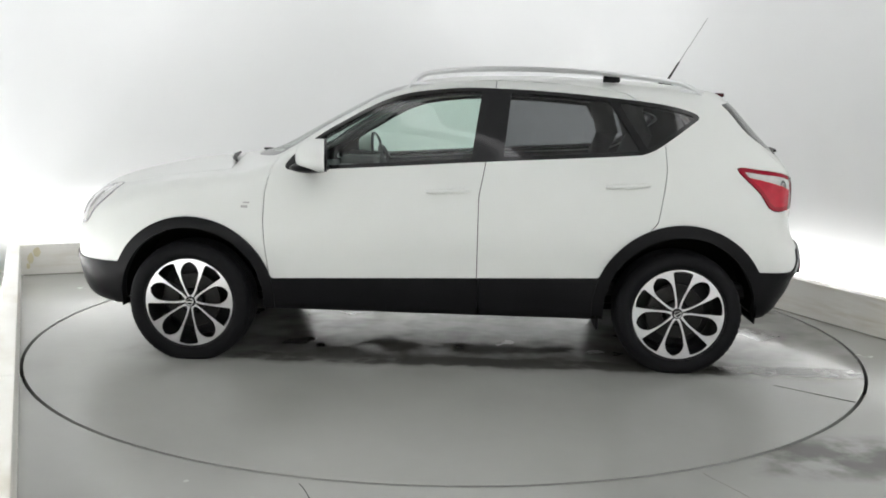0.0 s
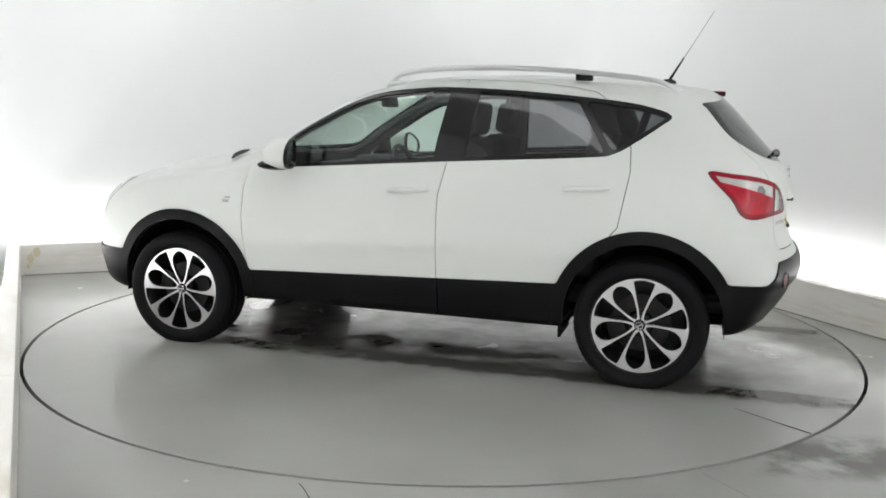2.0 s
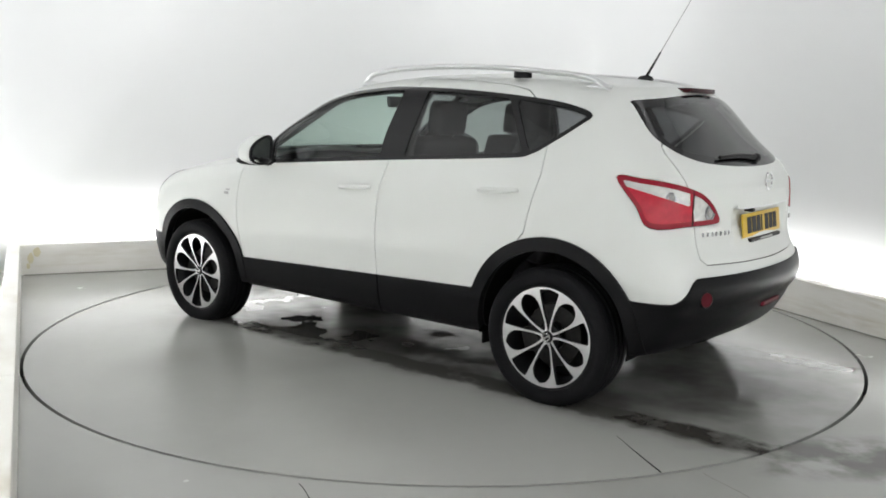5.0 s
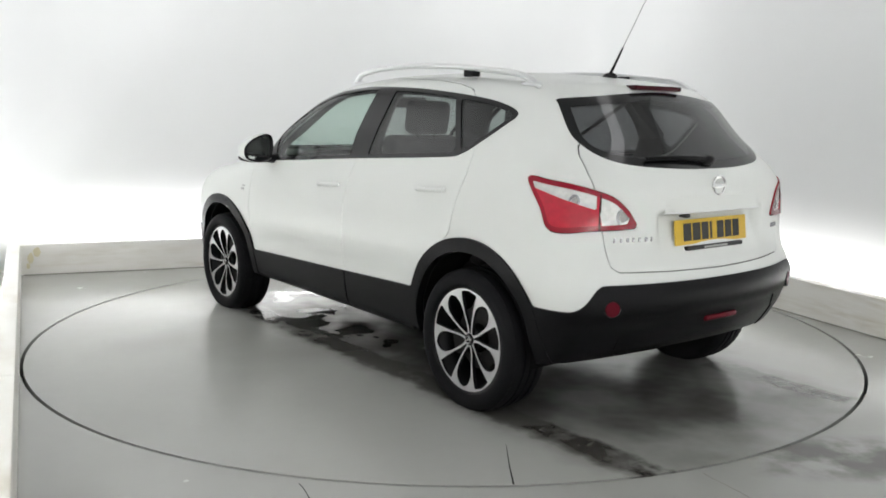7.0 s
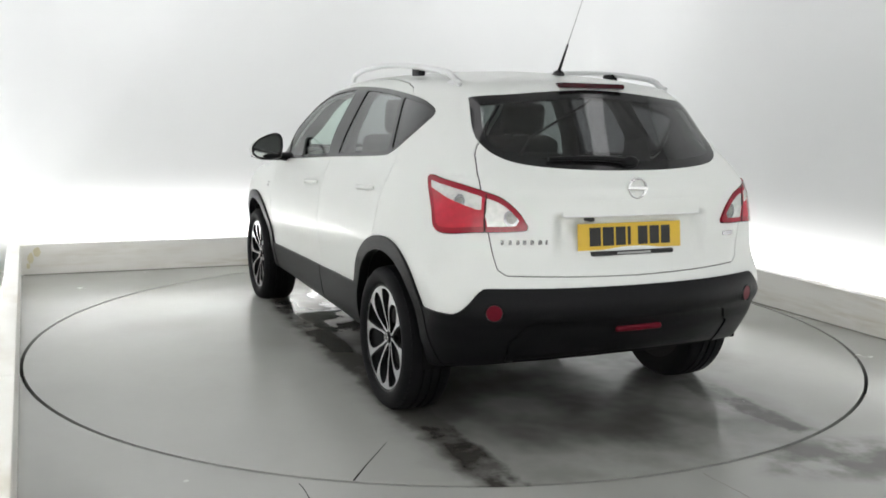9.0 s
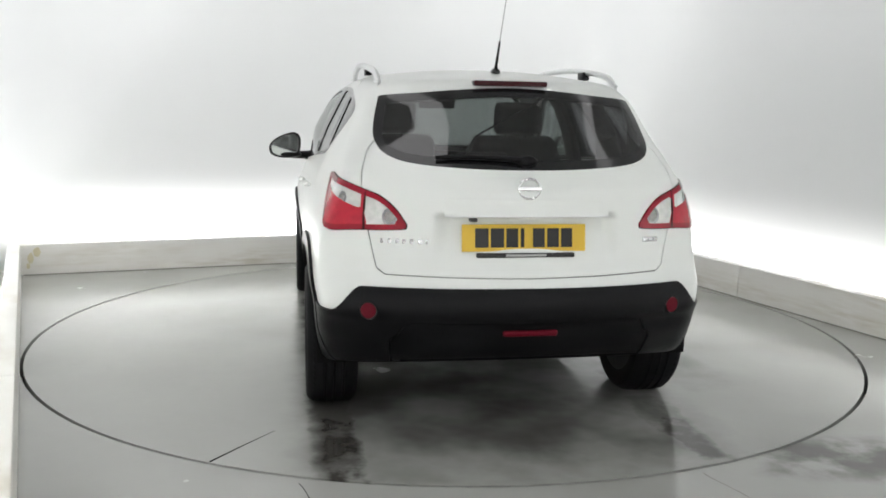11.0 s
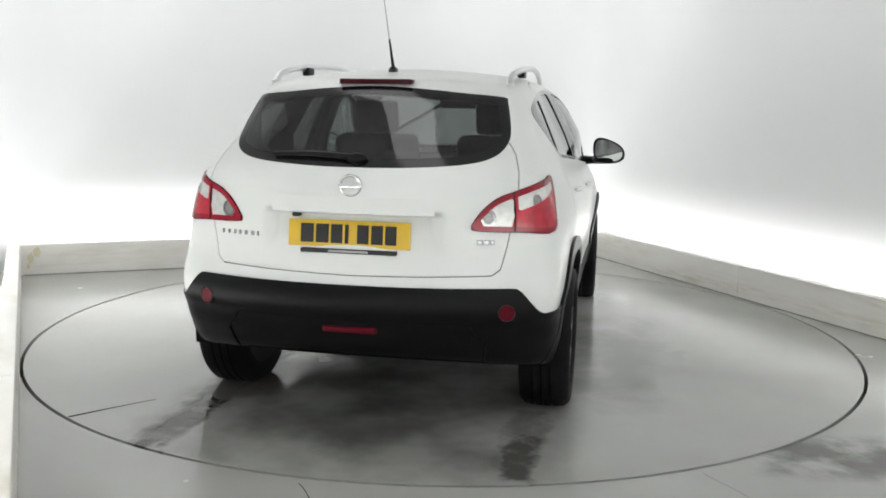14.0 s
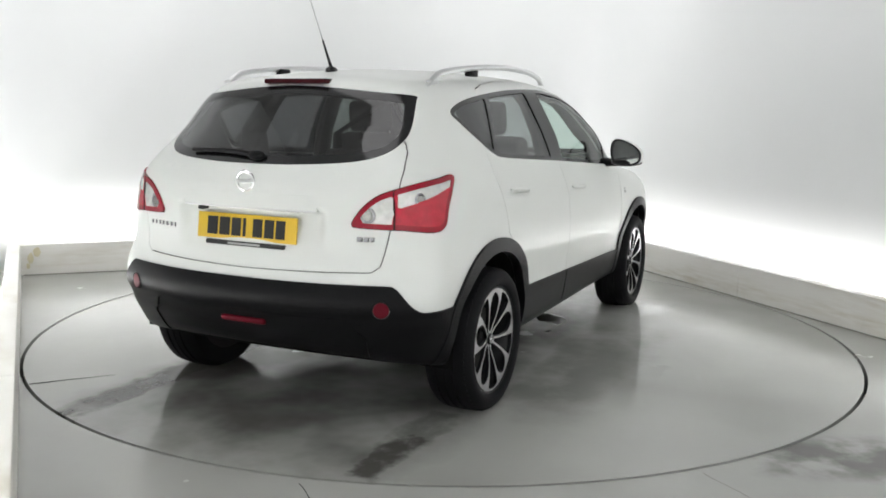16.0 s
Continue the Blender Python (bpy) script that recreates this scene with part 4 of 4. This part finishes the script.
def mirrors():
    for s in (1, -1):
        bm = bmesh.new()
        bmesh.ops.create_uvsphere(bm, u_segments=36, v_segments=24, radius=1)
        for v in bm.verts:
            x, y, z = v.co
            p = 2.6
            n = (abs(x) ** p + abs(y) ** p + abs(z) ** p) ** (1 / p)
            x, y, z = x / n, y / n, z / n
            if x < -0.2:
                x = -0.2 - (abs(x) - 0.2) * 0.03
            v.co = (0.586 + x * 0.125 - 0.020 * y, s * (0.988 + y * 0.105), 1.122 + 0.078 * (z * (1 - 0.24 * y) - 0.24 * y))
        shell = part("mirror_shell", bm, PAINT, car, "white door mirror")
        bm = bmesh.new()
        ring = []
        for k in range(40):
            a = 2 * math.pi * k / 40
            c, q = math.cos(a), math.sin(a)
            n = (abs(c) ** 2.6 + abs(q) ** 2.6) ** (1 / 2.6)
            ring.append((c / n, q / n))
        rows = []
        for scale, dx in ((0.97, 0.012), (0.99, -0.010), (0.86, -0.014), (0.84, -0.004)):
            rows.append([bm.verts.new((0.558 - 0.020 * c * scale + dx, s * (0.988 + c * 0.105 * scale), 1.122 + 0.078 * scale * (q * (1 - 0.24 * c) - 0.24 * c))) for c, q in ring])
        for a, b in zip(rows, rows[1:]):
            for k in range(40):
                bm.faces.new((a[k], a[(k + 1) % 40], b[(k + 1) % 40], b[k]))
        part("mirror_rim", bm, PLASTIC, shell, "black mirror rim")
        bm = bmesh.new()
        bm.faces.new([bm.verts.new((0.554 - 0.020 * c * 0.85, s * (0.988 + c * 0.105 * 0.85), 1.122 + 0.078 * 0.85 * (q * (1 - 0.24 * c) - 0.24 * c))) for c, q in ring])
        part("mirror_glass", bm, MIRROR, shell, "mirror glass")
        bm = bmesh.new()
        tube(bm, [(0.68, s * 0.80, 1.055), (0.665, s * 0.87, 1.058), (0.64, s * 0.95, 1.062)], [0.035, 0.026, 0.028], 12, 1.5)
        part("mirror_foot", bm, PLASTIC, car, "black mirror foot")
        bm = bmesh.new()
        bmesh.ops.create_uvsphere(bm, u_segments=24, v_segments=10, radius=1, matrix=Matrix.Translation((0.64, s * 0.975, 1.064)) @ Matrix.Diagonal((0.105, 0.10, 0.028, 1)))
        part("mirror_base", bm, PLASTIC, shell, "black lower mirror shell")


def roof_rails():
    line = spline([(0.17, surface_z(0.17, 0.56) - 0.004), (0.10, 1.556), (0.02, 1.577), (-0.13, 1.593), (-0.42, 1.600), (-0.69, 1.594), (-0.94, 1.578), (-1.22, 1.550), (-1.34, 1.526), (-1.43, surface_z(-1.43, 0.56) - 0.004)], 5)
    for s in (1, -1):
        bm = bmesh.new()
        pts = [(x, s * (0.556 + 0.02 * math.sin((x + 1.5) * 2)), z) for x, z in line]
        tube(bm, pts, [0.009, 0.012] + [0.0145] * (len(pts) - 4) + [0.012, 0.009], 10, 1.1)
        rail = part("roof_rail", bm, SATIN, car, "satin silver roof rail")
        for x in (0.09, -1.37):
            bm = bmesh.new()
            zr = surface_z(x, 0.56)
            bmesh.ops.create_uvsphere(bm, u_segments=20, v_segments=10, radius=1, matrix=Matrix.Translation((x, s * 0.562, zr + 0.004)) @ Matrix.Diagonal((0.075, 0.013, 0.014, 1)))
            part("rail_foot", bm, SATIN, rail)
        bm = bmesh.new()
        box(bm, (-0.985, s * 0.563 - 0.018, 1.535), (-0.895, s * 0.563 + 0.018, 1.577), 0.006, 2, None)
        part("rail_block", bm, PLASTIC, rail, "black plastic rail support")


def aerial():
    bm = bmesh.new()
    zr = surface_z(-1.34, 0)
    bmesh.ops.create_uvsphere(bm, u_segments=20, v_segments=10, radius=1, matrix=Matrix.Translation((-1.335, 0, zr + 0.004)) @ Matrix.Diagonal((0.045, 0.022, 0.022, 1)))
    base = part("aerial_base", bm, GLOSSBLACK, car, "black aerial base")
    bm = bmesh.new()
    tube(bm, [(-1.335, 0, zr + 0.012), (-1.358, 0, zr + 0.05), (-1.412, 0, zr + 0.142)], [0.009, 0.007, 0.0045], 8)
    part("aerial_sleeve", bm, PLASTIC, base)
    bm = bmesh.new()
    tube(bm, [(-1.412, 0, zr + 0.142), (-1.565, 0, zr + 0.40)], [0.0021, 0.0016], 6)
    part("aerial_mast", bm, MASTGREY, base, "thin aerial mast")


def rear_fittings():
    # high brake lamp under the roof edge
    bm = bmesh.new()
    box(bm, (-1.650, -0.165, 1.475), (-1.58, 0.165, 1.499), 0.008, 2)
    part("high_brake_lamp", bm, BRAKERED, car, "dark red high brake lamp")
    # wiper
    bm = bmesh.new()
    pts = []
    for y, z in spline([(0.0, 1.168), (0.10, 1.176), (0.22, 1.180), (0.37, 1.176)], 4):
        pts.append((surface_x(y, z) - 0.022, y, z))
    tube(bm, pts, [0.009 + 0.006 * (1 - k / (len(pts) - 1)) for k in range(len(pts))], 8, 0.9)
    wiper = part("rear_wiper", bm, PLASTIC, tailgate, "black rear wiper arm")
    bm = bmesh.new()
    bmesh.ops.create_uvsphere(bm, u_segments=20, v_segments=10, radius=1, matrix=Matrix.Translation((surface_x(0, 1.163) - 0.012, -0.005, 1.165)) @ Matrix.Diagonal((0.022, 0.045, 0.024, 1)))
    part("wiper_pivot", bm, PLASTIC, wiper)
    # garnish above the plate with a bright lower edge
    bm = bmesh.new()
    rows = []
    for z, lift in ((1.012, 0.001), (1.000, 0.004), (0.970, 0.009), (0.950, 0.013), (0.944, 0.009), (0.943, -0.040)):
        rows.append([bm.verts.new((surface_x(y, max(z, 0.975)) - lift * (float(ease((0.345 - abs(y)) / 0.05)) if lift > 0 else 1.0), y, z)) for y in np.linspace(-0.345, 0.345, 40)])
    for a, b in zip(rows, rows[1:]):
        for k in range(39):
            bm.faces.new((a[k], a[k + 1], b[k + 1], b[k]))
    bm.faces.new([r[0] for r in rows])
    bm.faces.new([r[-1] for r in rows])
    garnish = part("plate_garnish", bm, PAINT, tailgate, "white grip moulding above the number plate")
    bm = bmesh.new()
    tube(bm, [(surface_x(y, 0.975) - 0.012 * float(ease((0.345 - abs(y)) / 0.05)), y, 0.946) for y in np.linspace(-0.342, 0.342, 30)], 0.0038, 8)
    part("bright_strip", bm, SATIN, garnish, "thin chrome strip")
    bm = bmesh.new()
    box(bm, (-2.028, 0.215, 0.926), (-1.985, 0.245, 0.943), 0.004, 1)
    part("release_button", bm, INK, garnish)
    # number plate; its characters are plain bars
    bm = bmesh.new()
    box(bm, (-0.004, -0.26, -0.0555), (0.004, 0.26, 0.0555), 0.003, 2)
    plate = part("number_plate", bm, YELLOW, tailgate, "yellow rear number plate")
    plate.matrix_basis = pose(-1.992, 0.012, 0.857, 0, 7, 0)
    y = 0.206
    for w, skip in ((0.056, 0.009), (0.056, 0.009), (0.050, 0.010), (0.016, 0.036), (0.050, 0.010), (0.050, 0.009), (0.048, 0.0)):
        bm = bmesh.new()
        box(bm, (-0.0062, y - w, -0.039), (-0.0035, y, 0.039), 0.002, 1)
        part("character_bar", bm, INK, plate)
        y -= w + skip
    bm = bmesh.new()
    box(bm, (-2.020, -0.197, 0.779), (-1.975, 0.213, 0.797), 0.003, 1)
    holder = part("plate_holder", bm, INK, tailgate, "black plate holder strip")
    bm = bmesh.new()
    box(bm, (-2.022, -0.077, 0.784), (-2.018, 0.093, 0.793), 0.001, 1)
    part("print_bar", bm, GREYPRINT, holder)
    # round badge: a plain ring and bar
    bm = bmesh.new()
    x = surface_x(0, 1.058) - 0.006
    ring = []
    for k in range(41):
        a = 2 * math.pi * k / 40
        ring.append((x, 0.043 * math.cos(a), 1.058 + 0.040 * math.sin(a)))
    tube(bm, ring, 0.006, 8, 1.0, False)
    badge = part("badge_ring", bm, CHROME, tailgate, "plain chrome ring badge")
    bm = bmesh.new()
    box(bm, (x - 0.006, -0.050, 1.050), (x + 0.004, 0.050, 1.066), 0.003, 2)
    part("badge_bar", bm, CHROME, badge)
    # lettering as bars
    y = 0.596
    for w in (0.026, 0.026, 0.022, 0.026, 0.028, 0.026, 0.009):
        bm = bmesh.new()
        xx = surface_x(y, 0.842)
        box(bm, (xx - 0.004, y - w, 0.832), (xx + 0.01, y, 0.851), 0.002, 1)
        part("lettering_bar", bm, LENSDARK, tailgate)
        y -= w + 0.004
    y = -0.515
    for w in (0.024, 0.022, 0.018):
        bm = bmesh.new()
        xx = surface_x(y, 0.842)
        box(bm, (xx - 0.004, y - w, 0.832), (xx + 0.012, y, 0.851), 0.002, 1)
        part("lettering_bar", bm, LENSDARK, tailgate)
        y -= w + 0.003
    # reflectors, fog lamp
    for s in (1, -1):
        bm = bmesh.new()
        xx = surface_x(0.645 * s, 0.565)
        nrm = Vector((-1, 0.42 * s, 0)).normalized()
        m = Matrix.Translation((xx - 0.004, 0.645 * s, 0.565)) @ nrm.to_track_quat("Z", "Y").to_matrix().to_4x4()
        bmesh.ops.create_cone(bm, cap_ends=True, segments=32, radius1=0.036, radius2=0.032, depth=0.018, matrix=m)
        lens = part("reflector", bm, DARKRED, car, "round dark red bumper reflector")
        bm = bmesh.new()
        lathe(bm, [(0.033, 0.009), (0.036, 0.011), (0.039, 0.007), (0.040, -0.008)], 32)
        bmesh.ops.transform(bm, matrix=m @ pose(0, 0, 0, 90), verts=bm.verts)
        part("reflector_rim", bm, GLOSSBLACK, lens, "gloss black rim")
    bm = bmesh.new()
    box(bm, (surface_x(0, 0.47) - 0.019, -0.125, 0.458), (surface_x(0, 0.47) + 0.02, 0.105, 0.484), 0.011, 3)
    part("fog_lamp", bm, DARKRED, car, "dark red rear fog lamp")
    bm = bmesh.new()
    box(bm, (-1.90, 0.50, 0.325), (-1.87, 0.54, 0.40), 0.008, 1)
    part("tow_eye", bm, INK, car)


def side_fittings():
    for s in (1, -1):
        # small badge on the front wing
        bm = bmesh.new()
        for x0, x1, z0, z1 in ((0.985, 1.02, 0.862, 0.870), (0.995, 1.03, 0.838, 0.852)):
            y = s * surface_y((x0 + x1) / 2, z0)
            box(bm, (x0, y - 0.003, z0), (x1, y + 0.003, z1), 0.001, 1)
        part("wing_badge", bm, GREYPRINT, car, "small grey wing badge bars")
        # front wiper at the foot of the windscreen
        bm = bmesh.new()
        tube(bm, [(x, s * y, surface_z(x, s * y) + 0.020) for x, y in ((1.20, 0.28), (1.19, 0.40), (1.17, 0.50), (1.13, 0.60))], [0.006, 0.014, 0.013, 0.006], 8)
        part("front_wiper", bm, PLASTIC, car, "black front wiper")
    bm = bmesh.new()
    box(bm, (2.14, -0.26, 0.50), (2.22, 0.26, 0.61), 0.006, 1)
    part("front_number_plate", bm, CLEARLENS, car)


door_handles()
mirrors()
roof_rails()
aerial()
rear_fittings()
side_fittings()


# ---- cabin ----
def seat(x, y, width=0.50):
    bm = bmesh.new()
    box(bm, (x - 0.27, y - width / 2, 0.52), (x + 0.27, y + width / 2, 0.70), 0.06, 3)
    base = part("seat", bm, CLOTH, car, "dark cloth seat")
    bm = bmesh.new()
    box(bm, (-0.075, -width / 2, 0.0), (0.075, width / 2, 0.62), 0.055, 3, pose(x - 0.27, y, 0.62, 0, -14, 0))
    part("seat_back", bm, CLOTH, base)
    bm = bmesh.new()
    box(bm, (-0.05, -0.135, 0.0), (0.05, 0.135, 0.19), 0.045, 3, pose(x - 0.425, y, 1.235, 0, -8, 0))
    part("headrest", bm, CLOTH, base)
    for d in (-0.06, 0.06):
        bm = bmesh.new()
        tube(bm, [(x - 0.42, y + d, 1.19), (x - 0.43, y + d, 1.27)], 0.007, 8)
        part("headrest_post", bm, STEEL, base)


def cabin():
    for y in (0.37, -0.37):
        seat(0.12, y)
    bm = bmesh.new()
    box(bm, (-1.05, -0.65, 0.50), (-0.55, 0.65, 0.70), 0.06, 3)
    bench = part("rear_bench", bm, CLOTH, car, "dark cloth rear bench")
    bm = bmesh.new()
    box(bm, (-0.07, -0.65, 0.0), (0.07, 0.65, 0.46), 0.055, 3, pose(-1.05, 0, 0.62, 0, -16, 0))
    part("bench_back", bm, CLOTH, bench)
    for y in (0.36, -0.36):
        bm = bmesh.new()
        box(bm, (-0.045, -0.13, 0.0), (0.045, 0.13, 0.15), 0.04, 3, pose(-1.19, y, 0.985, 0, -10, 0))
        part("rear_headrest", bm, CLOTH, bench)
    bm = bmesh.new()
    box(bm, (-0.04, -0.11, 0.0), (0.04, 0.11, 0.11), 0.035, 3, pose(-1.19, 0, 1.06, 0, -10, 0))
    part("centre_headrest", bm, CLOTH, bench)
    bm = bmesh.new()
    tube(bm, [(-1.25, -0.26, 1.44), (-1.22, -0.215, 1.40), (-1.19, 0.06, 1.245), (-1.12, 0.10, 1.12)], 0.005, 8, 5.5)
    part("seat_belt", bm, CLOTH, bench, "black centre seat belt from the roof")
    for s in (1, -1):
        bm = bmesh.new()
        tube(bm, [(-1.02, s * 0.70, 1.10), (-1.08, s * 0.655, 1.25), (-1.03, s * 0.585, 1.40), (-1.0, s * 0.53, 1.48)], [0.06, 0.055, 0.055, 0.05], 10, 1.4)
        part("pillar_trim", bm, DASH, car, "dark padded rear pillar trim")
        bm = bmesh.new()
        tube(bm, [(-0.30, s * 0.745, 1.05), (-0.31, s * 0.70, 1.25), (-0.325, s * 0.63, 1.42), (-0.33, s * 0.58, 1.48)], 0.04, 10, 1.5)
        part("pillar_trim", bm, DASH, car, "dark padded centre pillar trim")
    bm = bmesh.new()
    box(bm, (0.52, -0.74, 0.70), (0.98, 0.74, 1.02), 0.08, 3)
    dash = part("dashboard", bm, DASH, car, "dark grey dashboard")
    bm = bmesh.new()
    box(bm, (0.46, -0.52, 0.98), (0.70, -0.22, 1.07), 0.05, 3)
    part("instrument_hood", bm, DASH, dash)
    bm = bmesh.new()
    ring = [(0.37 + 0.07 * math.sin(a) , -0.37 + 0.185 * math.cos(a), 0.96 + 0.17 * math.sin(a)) for a in np.linspace(0, 2 * math.pi, 41)]
    tube(bm, ring, 0.016, 8, 1.0, False)
    box(bm, (0.36, -0.44, 0.91), (0.42, -0.30, 1.0), 0.03, 2)
    box(bm, (0.36, -0.54, 0.945), (0.385, -0.20, 0.975), 0.008, 1)
    wheel = part("steering_wheel", bm, DASH, car, "dark steering wheel")
    bm = bmesh.new()
    box(bm, (-0.015, -0.12, -0.035), (0.015, 0.12, 0.035), 0.014, 2, pose(0.36, 0, 1.42, 0, 12, 0))
    part("interior_mirror", bm, DASH, car, "dark interior mirror")
    bm = bmesh.new()
    box(bm, (-0.30, -0.08, 0.50), (0.60, 0.08, 0.74), 0.04, 2)
    part("centre_console", bm, DASH, car)
    bm = bmesh.new()
    box(bm, (-1.75, -0.62, 0.36), (1.1, 0.62, 0.44), 0.02, 1)
    part("cabin_floor", bm, CLOTH, car, "dark carpet")
    bm = bmesh.new()
    box(bm, (-1.72, -0.60, 0.98), (-1.22, 0.60, 1.0), 0.006, 1)
    part("parcel_shelf", bm, CLOTH, car, "dark parcel shelf")


cabin()


def motions():
    rows, rows_table = [], []
    for t in np.arange(0, 16.01, 1.0):
        a = 176.95 - 7.0 * t
        c, s = math.cos(radians(a)), math.sin(radians(a))
        rows.append((float(t), pose(c * CAR_X - s * CAR_Y, s * CAR_X + c * CAR_Y, 0, 0, 0, a)))
        rows_table.append((float(t), pose(0, 0, 0, 0, 0, a)))
    walk(car, rows)
    walk(table, rows_table)


motions()
